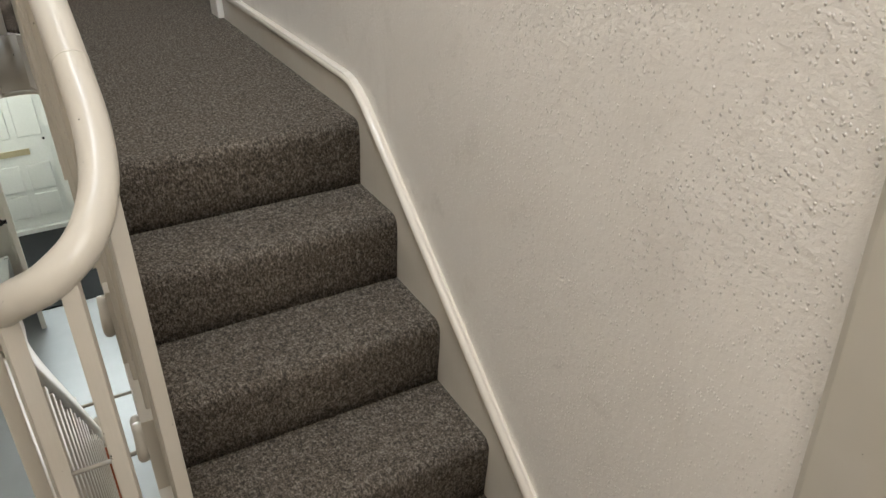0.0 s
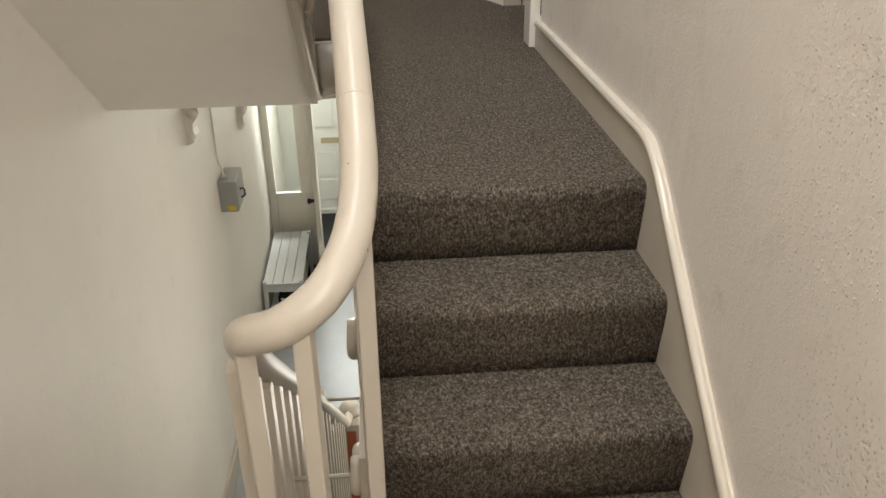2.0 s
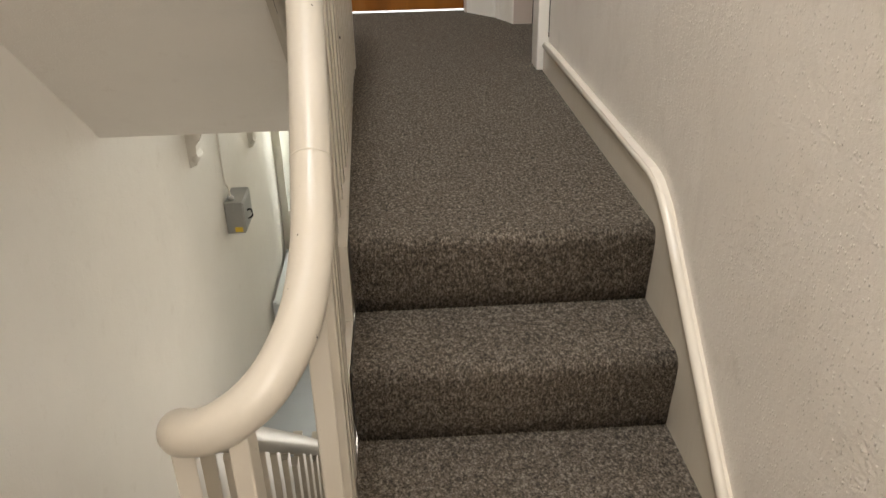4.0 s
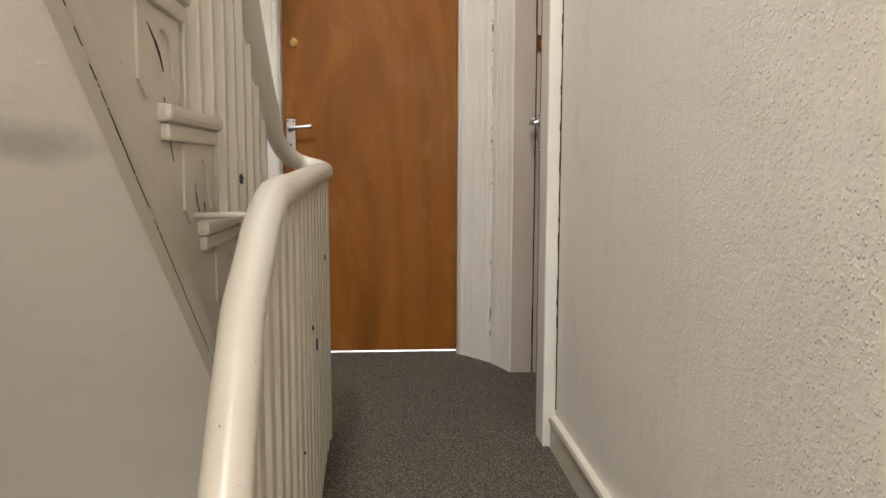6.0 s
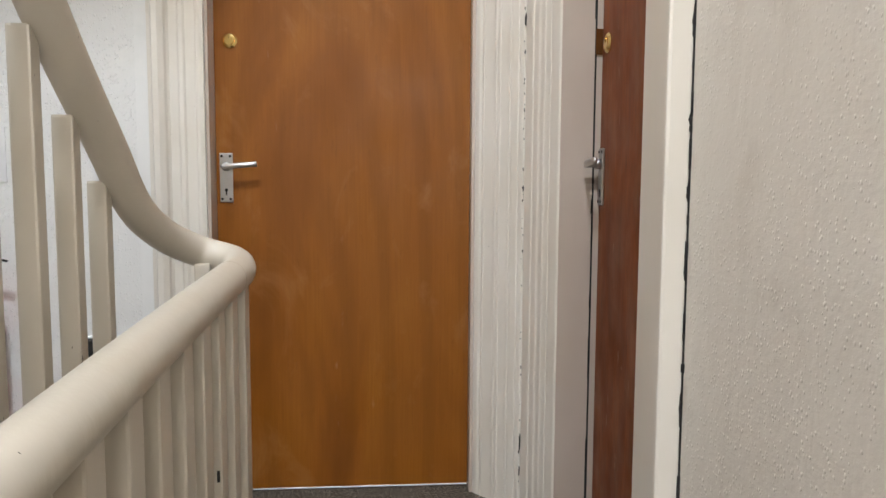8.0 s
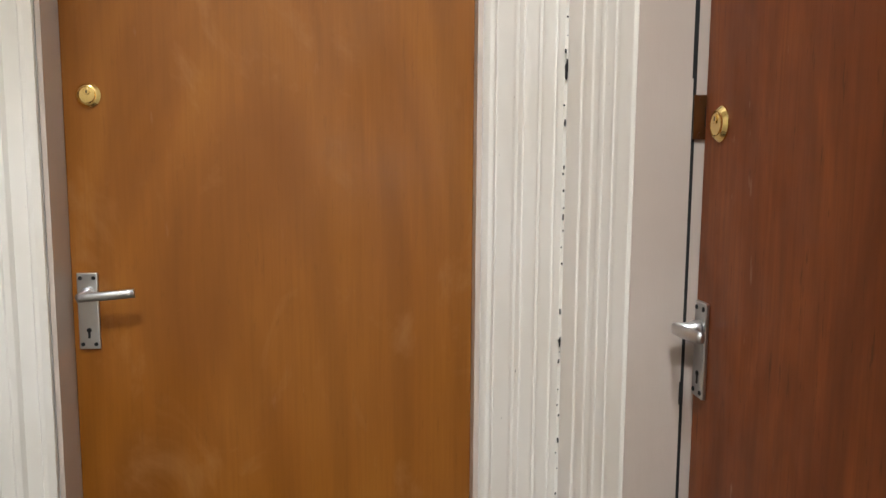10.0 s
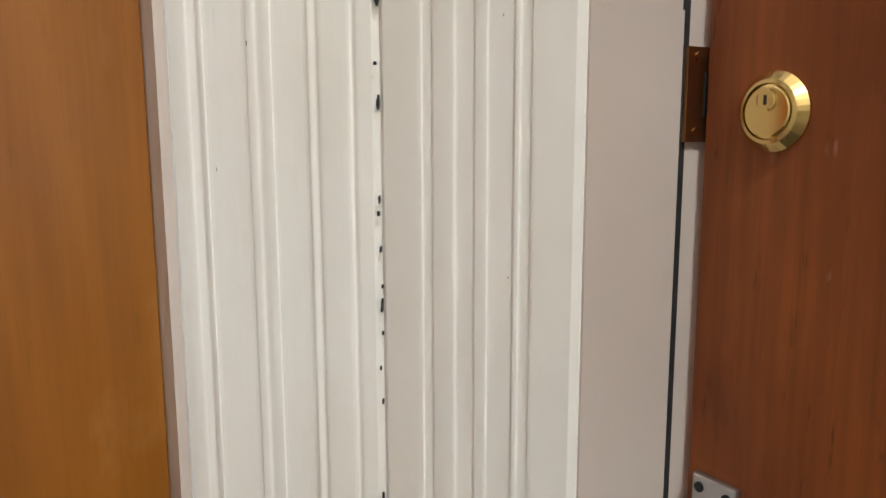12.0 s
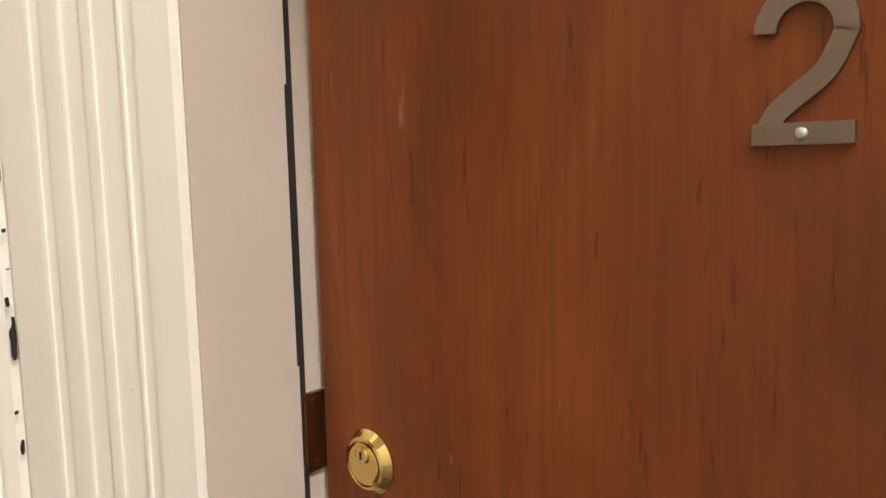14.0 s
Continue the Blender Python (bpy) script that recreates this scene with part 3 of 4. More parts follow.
def casing(name, place, z0, z1, k, label):
    """A moulded architrave leg: profile (across, proud) from its inner edge, placed by a function to x, y."""
    bm = bmesh.new()
    pts = [place(a * k, d) for a, d in ARCH]
    slab(bm, pts, "z", z0, z1)
    return tagged(link(name, bm, IVORY), label, "architrave", kind="structure")


casing("trim", lambda a, d: (-0.237 - a, YF - d), 0, 2.20, 1.01, "moulded ivory gloss architrave, thick with old paint")


def splayed(name, a, b, ripple, corner, label):
    """A moulded casing on a splay from a to b, ripples standing proud of the line, closed at the corner behind it."""
    a, b = Vector(a), Vector(b)
    d = b - a
    n = Vector((d.y, -d.x)).normalized()
    if n.y > 0:
        n = -n
    soft = smooth_path([(u, h, 0) for u, h in ripple[1:-1]], 4)
    pts = [tuple(a + d * u + n * h * 0.34) for u, h in [ripple[0]] + [(p.x, p.y) for p in soft] + [ripple[-1]]] + corner
    return tagged(link(name, slab(bmesh.new(), pts, "z", 0, 2.20), IVORY), label, "architrave", kind="structure")


RIP_A = [(0, -0.004), (0.0, 0.0), (0.05, 0.004), (0.09, 0.004), (0.11, 0.000), (0.14, -0.003), (0.16, 0.002), (0.18, 0.004), (0.20, -0.001), (0.37, -0.003), (0.40, 0.003), (0.43, 0.004), (0.45, 0.001), (0.48, 0.003), (0.51, 0.003), (0.53, -0.001), (0.66, -0.003), (0.69, 0.004), (0.72, 0.000), (0.75, 0.006), (0.86, 0.008), (0.885, 0.002), (0.91, 0.006), (0.97, 0.006), (1.0, -0.004)]
RIP_B = [(0, -0.004), (0.03, 0.004), (0.22, 0.006), (0.25, 0.001), (0.29, 0.000), (0.31, 0.004), (0.40, 0.005), (0.43, 0.000), (0.50, -0.001), (0.52, 0.003), (0.57, 0.003), (0.59, -0.001), (0.69, -0.002), (0.705, 0.003), (0.725, 0.003), (0.735, -0.001), (0.78, 0.0), (0.80, 0.005), (0.97, 0.006), (1.0, 0.0)]
splayed("trim", (0.577, 4.394), (0.7015, 4.2305), RIP_A, [(0.760, 4.2305), (0.760, 4.394)], "moulded ivory gloss architrave, thick with old paint")
splayed("trim", (0.7005, 4.2295), (0.7645, 4.0605), RIP_B, [(0.888, 4.0605), (0.888, 4.229)], "moulded ivory gloss architrave with chipped paint")
chips = thing("paint_chips", "dark flaked holes along the corner crack", "paint chip", kind="structure")
rng = random.Random(4)
zz = 0.1
while zz < 2.15:
    h = rng.uniform(0.002, 0.010)
    ob = part("flake", B(-0.0008 * rng.uniform(0.6, 1.5), -0.002, 0, 0.0008, 0.002, h * rng.uniform(0.3, 1.2), bev=0.0003), BLACK, chips)
    ob.matrix_local = pose(0.6975 + rng.uniform(-0.002, 0.002), 4.2265, zz, 0, rng.uniform(-6, 6), -40)
    zz += rng.choice((0.02, 0.03, 0.05, 0.09, 0.03))


for z, h, w, sd in ((1.455, 0.036, 0.0032, 1), (1.375, 0.012, 0.0018, 2), (1.30, 0.007, 0.0012, 3), (1.60, 0.014, 0.0016, 4), (0.98, 0.018, 0.0016, 5), (0.20, 0.05, 0.003, 6), (0.12, 0.03, 0.002, 7)):
    ragged(chips, pose(0.6970, 4.2262, z, 0, 2, -40), h, w, sd)
# plain near casing of the flat door
bm = B(XR - 0.042, 3.175, 0, XR + 0.001, 3.288, 2.20, bev=0.006)
tagged(link("trim", bm, IVORY), "plain cream gloss architrave with chipped edges", "architrave", kind="structure")
bm = B(XR - 0.0028, 3.1732, 0.12, XR + 0.0012, 3.1748, 2.2)
rng = random.Random(8)
zz = 0.12
while zz < 2.2:
    h = rng.uniform(0.008, 0.05)
    w = rng.choice((0.0018, 0.002, 0.0025, 0.003, 0.0045))
    box(bm, XR - rng.choice((0.003, 0.0035, 0.004, 0.005)), 3.1748 - w, zz, XR + 0.0014, 3.1746, zz + h, bev=0.001)
    zz += h + rng.uniform(0.0, 0.05)
tagged(link("shadow_gap", bm, BLACK), "dark open crack between architrave and plaster", "crack", kind="structure")
for z, h, w, sd in ((1.475, 0.045, 0.005, 11), (1.24, 0.05, 0.004, 12), (1.105, 0.02, 0.004, 13), (0.985, 0.03, 0.005, 14), (0.86, 0.06, 0.003, 15), (0.62, 0.05, 0.004, 16), (1.70, 0.07, 0.004, 17), (0.45, 0.03, 0.005, 18)):
    ragged(chips, pose(XR - 0.003, 3.1735, z), h, w, sd)
bm = B(-0.237 - 0.16, YF - 0.046, 2.20, 0.577 + 0.14, YF, 2.32, bev=0.008)
tagged(link("trim", bm, IVORY), "ivory gloss head architrave", "architrave", kind="structure")
tagged(link("trim", B(-0.436, YF - 0.004, 0.0, -0.3895, YF, 2.2, bev=0.0015), WALL_PLAIN), "smooth white filler strip beside the architrave", "filler strip", kind="structure")
bm = bmesh.new()
rng = random.Random(21)
zz = 0.02
while zz < 2.2:
    h = rng.uniform(0.02, 0.16)
    w = rng.choice((0.0012, 0.0016, 0.002, 0.003))
    box(bm, -0.3893, YF - 0.0062, zz, -0.3893 + w, YF - 0.0005, zz + h)
    zz += h + rng.choice((0.0, 0.004, 0.012, 0.03))
tagged(link("shadow_gap", bm, BLACK), "dark hairline crack between architrave and wall", "crack", kind="structure")
# linings
bm = bmesh.new()
box(bm, XR + 0.001, 4.058, 0, XR + 0.091, 4.075, 2.08)
box(bm, XR + 0.001, 3.275, 0, XR + 0.091, 3.292, 2.08)
box(bm, XR + 0.001, 3.275, 2.06, XR + 0.091, 4.075, 2.08)
jamb = tagged(link("door_lining", bm, MAUVE), "beige gloss-painted door lining with a rebate", "door lining", kind="structure")
part("rebate", B(XR + 0.096, 4.0585, 0, XR + 0.120, 4.085, 2.08), MAUVE, jamb)
bm = bmesh.new()
rng = random.Random(12)
zz = 0.0
while zz < 2.06:
    h = rng.uniform(0.03, 0.12)
    box(bm, XR + 0.0905 - rng.choice((0, 0, 0.001, 0.002)), 4.0572, zz, XR + 0.0955, 4.070, zz + h)
    zz += h
part("seam", bm, BLACK, jamb)
bm = bmesh.new()
box(bm, -0.2365, YF, 0, -0.226, YF + 0.12, 2.06)
box(bm, 0.566, 4.396, 0, 0.5765, YF + 0.12, 2.06)
box(bm, -0.2365, YF, 2.05, 0.5765, YF + 0.12, 2.06)
tagged(link("door_lining", bm, MAUVE), "beige painted lining of the ply door", "door lining", kind="structure")


# ---- doors ----
def lever_set(parent, side, hand, up=0.0):
    """Lever handle on a long plate; face towards -y, lever pointing along hand * x. Local to the door: lock edge at x = side."""
    cx = side + hand * 0.030
    plate = part("handle_plate", B(cx - 0.020, -0.007, up + 0.952, cx + 0.020, 0.0, up + 1.104, bev=0.0025), ALU, parent, "satin aluminium lever plate with a keyhole")
    for dx in (-0.0125, 0.0125):
        for z in (up + 0.962, up + 1.094):
            part("screw", rod(bmesh.new(), (cx + dx, -0.0085, z), (cx + dx, -0.005, z), 0.004, 10), BLACK, plate)
    part("keyhole", rod(bmesh.new(), (cx, -0.0082, up + 0.990), (cx, -0.005, up + 0.990), 0.0048, 12), BLACK, plate)
    part("keyhole", B(cx - 0.0022, -0.0082, up + 0.974, cx + 0.0022, -0.005, up + 0.990), BLACK, plate)
    part("boss", lathe(bmesh.new(), [(0.014, 0.0), (0.013, 0.012), (0.0095, 0.018), (0.0095, 0.040), (0.004, 0.043)], (cx, -0.006, up + 1.062), (0, -1, 0)), ALU, plate, smooth=True)
    pts = smooth_path([(cx - hand * 0.006, -0.044, up + 1.061), (cx + hand * 0.015, -0.047, up + 1.063), (cx + hand * 0.05, -0.049, up + 1.066), (cx + hand * 0.100, -0.046, up + 1.070)], 4)
    part("lever", sweep(bmesh.new(), pts, [(-0.004, -0.008), (0.004, -0.008), (0.005, 0), (0.004, 0.008), (-0.004, 0.008), (-0.005, 0)]), ALU, plate, smooth=True)


def cylinder_lock(parent, x, z, r):
    ring = part("lock_ring", lathe(bmesh.new(), [(r, 0.0), (r, 0.002), (r * 0.80, 0.0075), (r * 0.70, 0.0085), (r * 0.67, 0.006)], (x, 0.0, z), (0, -1, 0), 40), BRASS, parent, "polished brass cylinder ring", smooth=False)
    cyl = part("cylinder", lathe(bmesh.new(), [(r * 0.64, 0.0), (r * 0.64, 0.0085), (r * 0.60, 0.0092)], (x, 0.0, z), (0, -1, 0), 40), BRASS, ring)
    part("plug", lathe(bmesh.new(), [(r * 0.27, 0.008), (r * 0.27, 0.0104), (r * 0.22, 0.011)], (x, 0.0, z + r * 0.28), (0, -1, 0), 24), BRASS, ring)
    part("key_slot", B(x - 0.0010, -0.0114, z + r * 0.16, x + 0.0010, -0.0105, z + r * 0.40), BLACK, ring)


door1 = thing("ply_door", "flush orange-varnished plywood door, closed, with a lever handle", "door", kind="structure", at=pose(-0.224, 4.44, 0.013))
part("leaf", B(-0.0012, 0, 0, 0.7895, 0.04, 2.03, bev=0.002), PLY, door1)
lever_set(door1, 0.0, 1, -0.026)
cylinder_lock(door1, 0.047, 1.420, 0.0235)

OPEN = 1.0
door2 = thing("flat_door", "flush red-brown plywood flat door standing slightly ajar", "door", kind="structure", at=pose(XR + 0.096, 3.294, 0.012, 0, 0, -90 - OPEN) @ pose(-0.757, 0, 0))
part("leaf", B(0, 0, 0, 0.757, 0.04, 2.03, bev=0.002), SAPELE, door2)
lever_set(door2, 0.0, 1, -0.016)
cylinder_lock(door2, 0.057, 1.359, 0.0268)
for z in (0.25, 1.02, 1.78):
    part("hinge", rod(bmesh.new(), (0.760, -0.004, z - 0.05), (0.760, -0.004, z + 0.05), 0.006, 10), DULL_BRASS, door2)


def digit_two(parent, x, z, h):
    """A flat metal numeral: an arch, a diagonal and a foot, fixed with screws."""
    w, t = h * 0.61, h * 0.138
    r = w / 2
    arc = [(x - (r - t / 2) * math.cos(a), z + h - r + (r - t / 2) * math.sin(a)) for a in [radians(v) for v in range(0, 200, 10)]]
    spine = smooth_path([(a, b, 0) for a, b in arc] + [(x + r * 0.44, z + h * 0.45, 0), (x - r * 0.05, z + h * 0.32, 0), (x - r * 0.50, z + h * 0.20, 0), (x - r * 0.72, z + h * 0.06, 0), (x - r * 0.74, z, 0)], 3)
    bm = bmesh.new()
    left, right = [], []
    for i, p in enumerate(spine):
        d = (spine[min(i + 1, len(spine) - 1)] - spine[max(i - 1, 0)]).normalized()
        n = Vector((-d.y, d.x, 0)) * t / 2
        left.append([bm.verts.new((p.x + n.x, q, p.y + n.y)) for q in (0.0, -0.004)])
        right.append([bm.verts.new((p.x - n.x, q, p.y - n.y)) for q in (0.0, -0.004)])
    for a, b, c, d in zip(left, left[1:], right, right[1:]):
        bm.faces.new((a[1], b[1], d[1], c[1]))
        bm.faces.new((a[0], b[0], b[1], a[1]))
        bm.faces.new((c[0], c[1], d[1], d[0]))
    num = part("numeral", bm, STEEL, parent, "brushed metal numeral 2")
    part("numeral_foot", B(x - r, -0.0042, z, x + r, 0.0, z + t, bev=0.0006), STEEL, num)
    for sx, sz in ((x, z + t / 2), (x, z + h - t / 2)):
        part("screw", lathe(bmesh.new(), [(0.0033, 0.0), (0.0033, 0.0046), (0.0022, 0.0056)], (sx, 0.0, sz), (0, -1, 0), 14), ALU, num, smooth=True)


digit_two(door2, 0.379, 1.601, 0.078)

# strike plate on the far lining
keep = thing("strike_plate", "aged brass strike plate let into the door lining", "strike plate", at=pose(XR + 0.092, 4.057, 1.384))
bm = slab(bmesh.new(), [(0, -0.034), (0.022, -0.034), (0.036, -0.022), (0.036, 0.022), (0.022, 0.034), (0, 0.034)], "y", -0.003, 0.003)
part("plate", bm, DULL_BRASS, keep)
part("latch_hole", B(0.018, -0.0042, -0.016, 0.037, 0.0, 0.016), BLACK, keep)
for z in (-0.027, 0.027):
    part("screw", rod(bmesh.new(), (0.010, -0.0045, z), (0.010, 0.0, z), 0.0035, 10), DULL_BRASS, keep)

# ---- the flat behind the ajar door, and the room behind the closed one ----
bm = bmesh.new()
box(bm, XR + 0.121, 4.40, -0.1, 4.1, 4.52, 2.7)
box(bm, XR + 0.121, 0.6, -0.1, 4.1, 0.72, 2.7)
box(bm, 4.0, 0.72, -0.1, 4.12, 4.40, 0.7)
wall("wall_flat", bm, WALL_WHITE, "bright white wall inside the flat")
bm = B(4.0, 0.72, 0.7, 4.12, 4.40, 2.7)
wall("wall_flat_end", bm, WALL_WHITE, "bright white end wall inside the flat")
tagged(link("ceiling_flat", B(XR + 0.121, 0.6, 2.7, 4.1, 4.52, 2.8), WALL_WHITE), "white ceiling inside the flat", "ceiling", kind="structure")
tagged(link("floor_flat", B(XR + 0.121, 0.6, -0.12, 4.1, 4.52, -0.004), CARPET), "grey carpet inside the flat", "floor", kind="structure")
tagged(link("baseboard_flat", B(XR + 0.16, 4.382, 0, 4.0, 4.399, 0.12, bev=0.004), WHITEWOOD), "white skirting inside the flat", "skirting board", kind="structure")
bm = bmesh.new()
box(bm, XL, 6.6, -0.1, XR + 0.6, 6.7, 2.7)
box(bm, XL - 0.1, YF + 0.121, -0.1, XL, 6.7, 2.7)
box(bm, XR + 0.5, 4.521, -0.1, XR + 0.6, 6.7, 2.7)
wall("wall_back_room", bm, WALL_WHITE, "white walls of the room behind the ply door")
tagged(link("ceiling_back_room", B(XL, YF + 0.121, 2.7, XR + 0.6, 6.7, 2.8), WALL_WHITE), "white ceiling of the back room", "ceiling", kind="structure")
tagged(link("floor_back_room", B(XL, 4.485, -0.2, XR + 0.6, 6.7, -0.006), VINYL), "pale floor of the back room", "floor", kind="structure")

# ---- sockets, cable and extinguisher by the end wall ----
def socket(x, z, label):
    ob = thing("wall_socket", label, "socket", group="sockets on the end wall", at=pose(x, YF, z))
    part("faceplate", B(-0.073, -0.012, -0.043, 0.073, 0.0, 0.043, bev=0.004), UPVC, ob)
    for cx in (-0.033, 0.033):
        part("pin_hole", B(cx - 0.003, -0.0128, 0.002, cx + 0.003, -0.011, 0.014), BLACK, ob)
        for dx in (-0.011, 0.011):
            part("pin_hole", B(cx + dx - 0.004, -0.0128, -0.020, cx + dx + 0.004, -0.011, -0.015), BLACK, ob)
        part("switch", B(cx - 0.005, -0.015, 0.022, cx + 0.005, -0.011, 0.036, bev=0.001), UPVC, ob)
    return ob


socket(-0.553, 0.496, "white plastic double socket with a plug in it")
socket(-0.555, 0.374, "white plastic double socket on the end wall")
ad = thing("power_adapter", "small black plug-in adapter with a trailing cable", "adapter", at=pose(-0.587, YF - 0.013, 0.502))
part("body", B(-0.024, -0.045, -0.032, 0.024, 0.0, 0.032, bev=0.005), BLACK, ad)
part("cable", sweep(bmesh.new(), smooth_path([(0.0, -0.03, -0.03), (0.006, -0.035, -0.1), (0.015, -0.03, -0.2), (0.03, -0.03, -0.36), (0.05, -0.03, -0.49)], 6), oval(0.005, 0.005, 8)), BLACK, ad, smooth=True)
ex = thing("fire_extinguisher", "red fire extinguisher with a pale label hung on the end wall", "extinguisher", at=pose(-0.868, YF - 0.085, 0.30))
part("cylinder", lathe(bmesh.new(), [(0.05, 0.0), (0.056, 0.01), (0.056, 0.34), (0.045, 0.385), (0.02, 0.405), (0.018, 0.43)], (0, 0, 0), (0, 0, 1)), RED, ex, smooth=True)
part("label_band", lathe(bmesh.new(), [(0.0568, 0.12), (0.0568, 0.25)], (0, 0, 0), (0, 0, 1)), PAPER, ex, "pale printed label")
for z in (0.235, 0.215, 0.16):
    part("print_bar", lathe(bmesh.new(), [(0.0574, z), (0.0574, z + 0.008)], (0, 0, 0), (0, 0, 1)), RED, ex)
part("valve", B(-0.014, -0.016, 0.425, 0.014, 0.016, 0.470, bev=0.003), ALU, ex)
part("gauge", lathe(bmesh.new(), [(0.014, 0.0), (0.014, 0.012), (0.010, 0.014)], (0.012, -0.014, 0.45), (0.6, -0.8, 0)), ALU, ex)
part("handle", sweep(bmesh.new(), smooth_path([(-0.01, 0, 0.468), (0.03, 0, 0.485), (0.085, 0, 0.475)], 4), oval(0.016, 0.006, 8)), BLACK, ex, smooth=True)
sg = thing("extinguisher_sign", "small white fire notice with a red pictogram", "sign", at=pose(-0.86, YF - 0.001, 1.08))
part("plate", B(-0.05, -0.003, -0.08, 0.05, 0.0, 0.08), PAPER, sg)
part("pictogram", B(-0.04, -0.0042, -0.07, 0.0, -0.003, -0.02), RED, sg)

# ---- the hall below, seen down the well ----
tagged(link("hall_floor", B(XL, 0.0, LOW - 0.1, 1.3, 8.3, LOW), VINYL), "pale grey hall floor below", "floor", kind="structure")
bm = B(1.2, 0.5, LOW, 1.3, 8.3, -0.26)
wall("wall_hall_east", bm, WALL_SMOOTH, "cream wall of the hall below")
bm = B(XL, 4.485, -0.36, 1.3, 8.4, -0.262)
tagged(link("ceiling_hall", bm, WALL_SMOOTH), "white ceiling of the hall below", "ceiling", kind="structure")
bm = bmesh.new()
box(bm, XL, 8.25, LOW, -0.68, 8.4, -0.36)
box(bm, 0.10, 8.25, LOW, 1.3, 8.4, -0.36)
box(bm, -0.68, 8.25, -0.92, 0.10, 8.4, -0.36)
wall("wall_street", bm, WALL_WHITE, "white wall around the street door")
tagged(link("door_mat", B(-0.70, 6.60, LOW, 0.6, 8.20, LOW + 0.014, bev=0.004), MAT), "black ribbed entrance matting", "doormat")
fd = thing("street_door", "white plastic panelled street door with a brass letter plate", "door", kind="structure", at=pose(-0.62, 8.235, LOW))
part("frame", B(-0.06, -0.02, 0.02, 0.0, 0.05, 2.08), UPVC, fd)
part("frame", B(0.60, -0.02, 0.02, 0.72, 0.05, 2.08), UPVC, fd)
part("sill", B(-0.06, -0.04, 0.0, 0.72, 0.05, 0.06), UPVC, fd)
part("leaf", B(0.0, 0.0, 0.065, 0.60, 0.045, 2.08, bev=0.004), UPVC, fd)
for z0, z1 in ((0.18, 0.42), (0.46, 0.74), (1.02, 1.45), (1.5, 1.95)):
    for x0 in (0.05, 0.33):
        part("raised_panel", B(x0, -0.010, z0, x0 + 0.22, 0.004, z1, bev=0.012), UPVC, fd)
part("letter_plate", B(0.12, -0.014, 0.84, 0.40, 0.0, 0.90, bev=0.003), PALE_BRASS, fd, "brass letter plate")
part("lock", rod(bmesh.new(), (0.55, -0.016, 0.98), (0.55, 0, 0.98), 0.012), BLACK, fd)
# glazed partition of the lobby
lob = thing("lobby_screen", "cream-painted glazed lobby screen with a standing inner door", "glazed screen", kind="structure")
part("post", B(-0.53, 6.98, LOW, -0.46, 7.04, -0.36, bev=0.004), IVORY, lob)
part("post", B(XL + 0.002, 6.98, LOW, XL + 0.07, 7.04, -0.36, bev=0.004), IVORY, lob)
part("panel", B(XL + 0.07, 6.995, LOW, -0.53, 7.025, -2.23, bev=0.003), IVORY, lob)
part("mid_rail", B(XL + 0.07, 6.985, -2.27, -0.53, 7.035, -2.20, bev=0.004), IVORY, lob)
part("stile", B(-0.63, 6.988, -2.20, -0.53, 7.032, -0.36, bev=0.004), IVORY, lob)
pane = part("pane", B(XL + 0.07, 7.008, -2.20, -0.63, 7.012, -0.36), glass_m, lob)
pane.visible_shadow = False
idoor = thing("inner_door", "cream-painted inner lobby door standing open", "door", kind="structure", at=pose(-0.475, 6.97, LOW, 0, 0, -86))
part("leaf", B(0.0, -0.02, 0.016, 0.70, 0.02, 2.1, bev=0.004), IVORY, idoor)
part("door_knob", lathe(bmesh.new(), [(0.02, 0.0), (0.012, 0.02), (0.026, 0.04), (0.024, 0.055), (0.005, 0.06)], (0.64, -0.02, 1.0), (0, -1, 0)), BLACK, idoor, smooth=True)
tagged(link("baseboard_hall", B(XL, 3.6, LOW, XL + 0.02, 6.97, LOW + 0.16, bev=0.005), CREAM), "cream skirting of the hall below", "skirting board", kind="structure")

bench = thing("slatted_bench", "white-painted slatted hall bench with a low shoe shelf", "bench", at=pose(-0.905, 5.90, LOW))
for i in range(4):
    part("seat_slat", B(0.005 + i * 0.083, -0.01, 0.425, 0.083 + i * 0.083, 0.98, 0.447, bev=0.003), WHITEWOOD, bench)
for i in range(3):
    part("shelf_slat", B(0.03 + i * 0.095, 0.02, 0.14, 0.118 + i * 0.095, 0.95, 0.158, bev=0.003), WHITEWOOD, bench)
for x in (0.0, 0.305):
    for y in (0.0, 0.93):
        part("leg", B(x, y, 0, x + 0.035, y + 0.04, 0.46, bev=0.003), WHITEWOOD, bench)
for y in (0.005, 0.935):
    part("rail", B(0.03, y, 0.36, 0.31, y + 0.03, 0.425, bev=0.003), WHITEWOOD, bench)
    part("rail", B(0.03, y, 0.10, 0.31, y + 0.03, 0.14, bev=0.003), WHITEWOOD, bench)
bag = thing("shopping_bag", "black bag with a white and red print on the bench shelf", "bag", at=pose(-0.80, 5.96, LOW + 0.159))
part("body", B(0.0, 0.0, 0.0, 0.20, 0.34, 0.13, bev=0.03), MAT, bag)
rng = random.Random(31)
for i in range(4):
    for k in range(3):
        x0, z0 = 0.025 + i * 0.040 + rng.uniform(0, 0.008), 0.022 + k * 0.031
        part("print_patch", B(x0, -0.0015, z0, x0 + rng.uniform(0.016, 0.034), 0.03, z0 + rng.uniform(0.012, 0.027), bev=0.001), rng.choice((PAPER, PAPER, RED, CARPET)), bag)
part("top_fold", B(0.04, 0.06, 0.127, 0.16, 0.28, 0.136, bev=0.003), PAPER, bag)

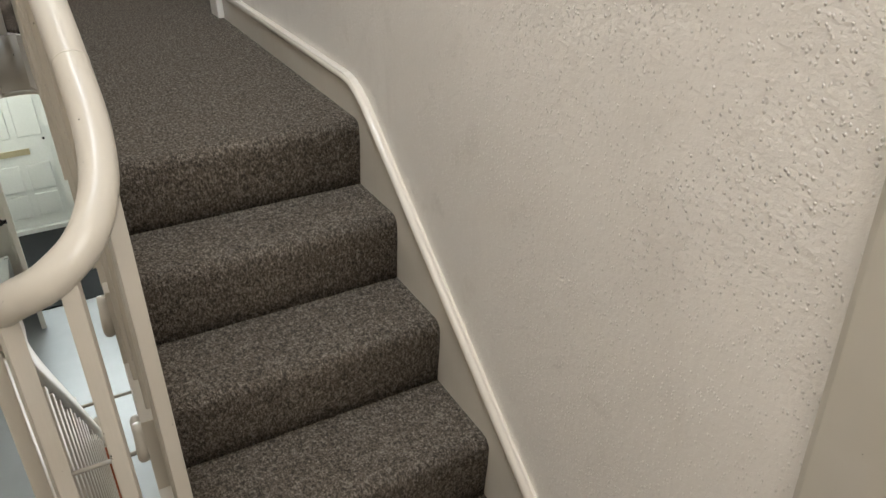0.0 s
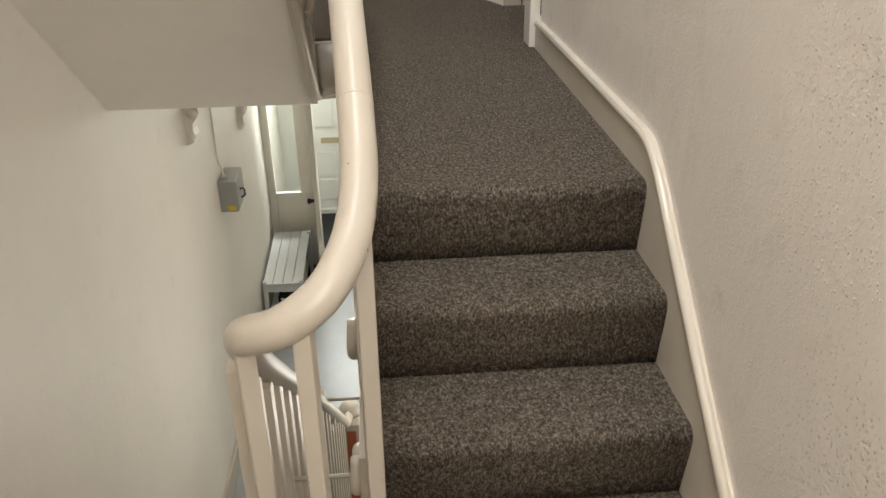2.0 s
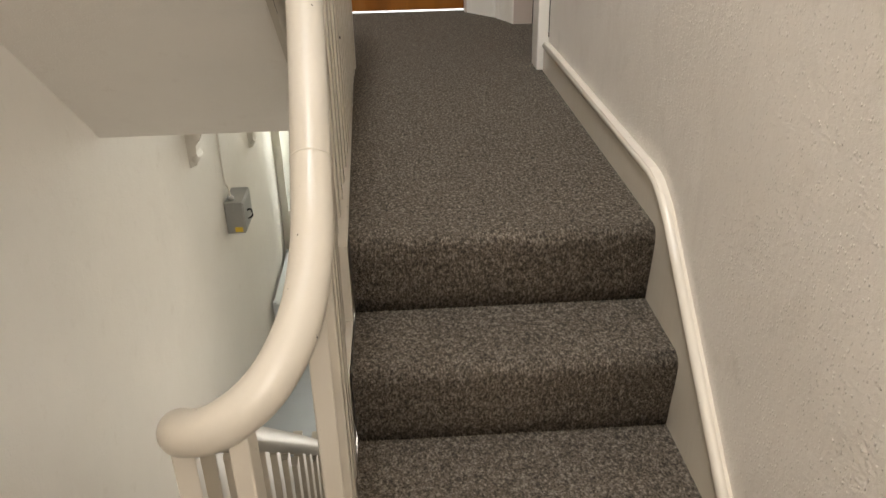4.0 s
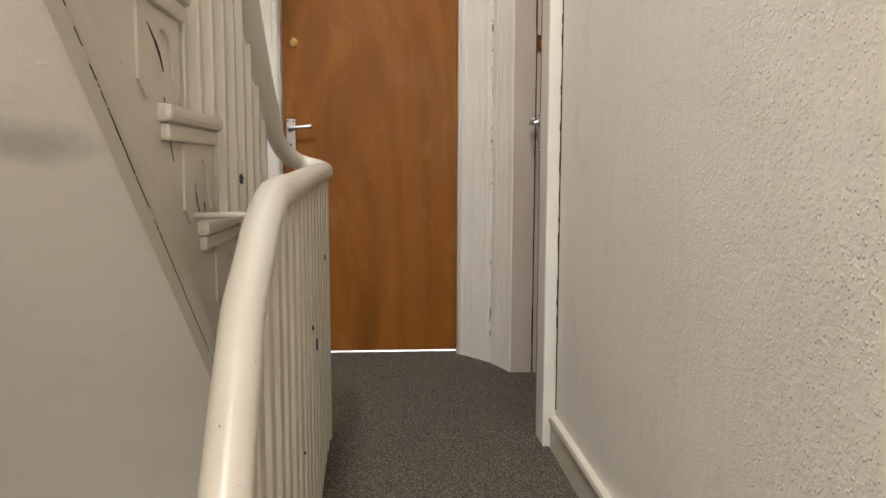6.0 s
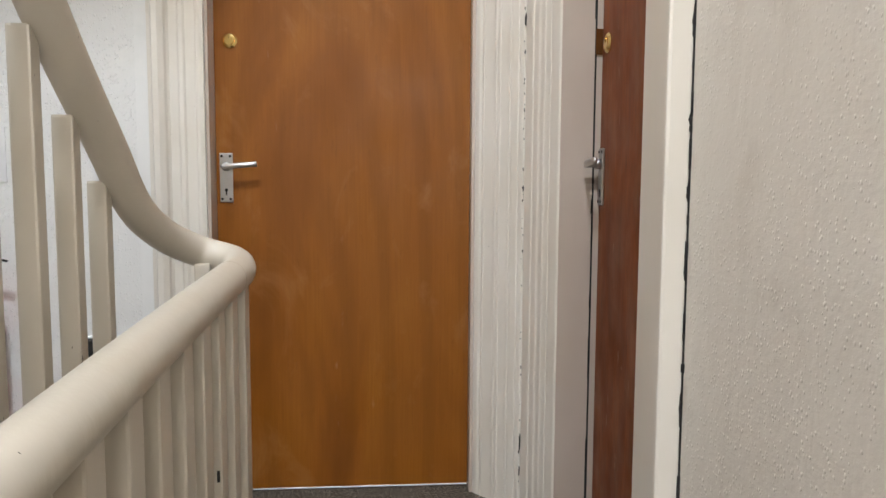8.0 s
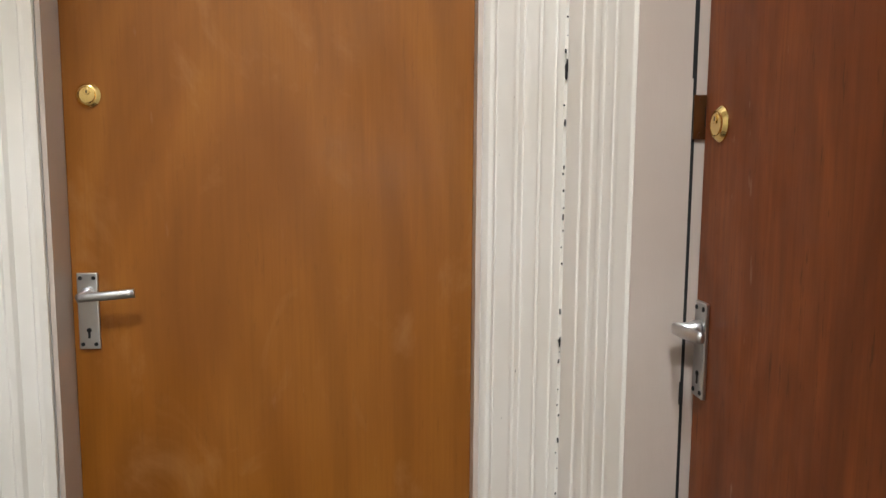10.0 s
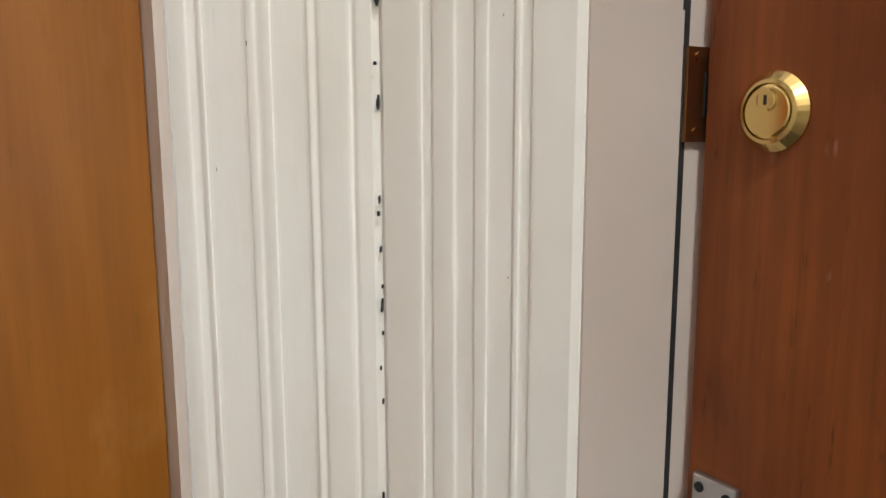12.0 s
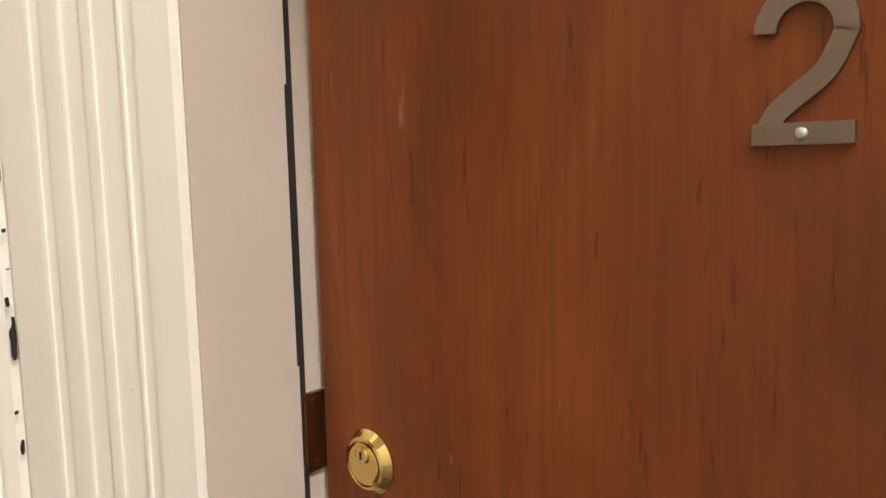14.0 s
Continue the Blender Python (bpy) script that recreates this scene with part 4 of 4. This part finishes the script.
sw = thing("meter_box", "grey enamelled electric switch box with a conduit on the stair wall", "switch box", at=pose(XL, 4.93, -1.44))
part("case", B(0.0, 0.0, 0.0, 0.115, 0.27, 0.215, bev=0.006), GREYBOX, sw)
part("cover_lip", B(0.112, 0.01, 0.01, 0.120, 0.26, 0.205, bev=0.003), GREYBOX, sw)
part("switch_lever", sweep(bmesh.new(), smooth_path([(0.118, 0.10, 0.12), (0.145, 0.10, 0.125), (0.150, 0.10, 0.08), (0.122, 0.10, 0.06)], 4), oval(0.010, 0.012, 8)), BLACK, sw, smooth=True)
part("warning_label", B(0.05, -0.0015, 0.012, 0.10, 0.001, 0.045), YELLOW, sw)
part("gland", lathe(bmesh.new(), [(0.022, 0.0), (0.022, 0.02), (0.014, 0.03)], (0.035, 0.06, 0.212), (0, 0, 1)), ALU, sw)
part("conduit", sweep(bmesh.new(), smooth_path([(0.035, 0.06, 0.23), (0.030, 0.06, 0.30), (0.012, 0.07, 0.36), (0.010, 0.08, 0.7), (0.010, 0.09, 1.08)], 5), oval(0.014, 0.014, 10)), WALL_SMOOTH, sw, smooth=True)


def corbel(y, z, s):
    ob = thing("plaster_corbel", "cream plaster scroll corbel on the hall wall", "corbel", group="hall corbels", at=pose(XL, y, z))
    ob.scale = (s, s, s)
    pts = [(0, 0.0), (0.085, 0.0), (0.09, -0.03), (0.075, -0.06), (0.05, -0.09), (0.045, -0.13), (0.055, -0.16), (0.04, -0.20), (0.0, -0.215)]
    bm = bmesh.new()
    slab(bm, [(a, b) for a, b in pts], "y", -0.05, 0.05)
    part("scroll", bm, WALL_SMOOTH, ob)
    part("volute", rod(bmesh.new(), (0.055, -0.058, -0.035), (0.055, 0.058, -0.035), 0.028, 18), WALL_SMOOTH, ob, smooth=True)
    part("volute", rod(bmesh.new(), (0.036, -0.055, -0.165), (0.036, 0.055, -0.165), 0.020, 18), WALL_SMOOTH, ob, smooth=True)
    return ob


corbel(4.40, -0.55, 1.0)
corbel(5.98, -1.02, 0.9)

# stair window of the half-landing, and the top light
win = thing("window_1", "white-painted sash window over the half-landing", "window", kind="structure", at=pose(0.45, YB - 0.10, 0.95))
for x0, x1, z0, z1 in ((-0.55, -0.50, 0, 1.65), (0.50, 0.55, 0, 1.65), (-0.50, 0.50, 0, 0.06), (-0.50, 0.50, 1.59, 1.65), (-0.50, 0.50, 0.80, 0.85)):
    part("window_frame", B(x0, -0.03, z0, x1, 0.03, z1), UPVC, win)
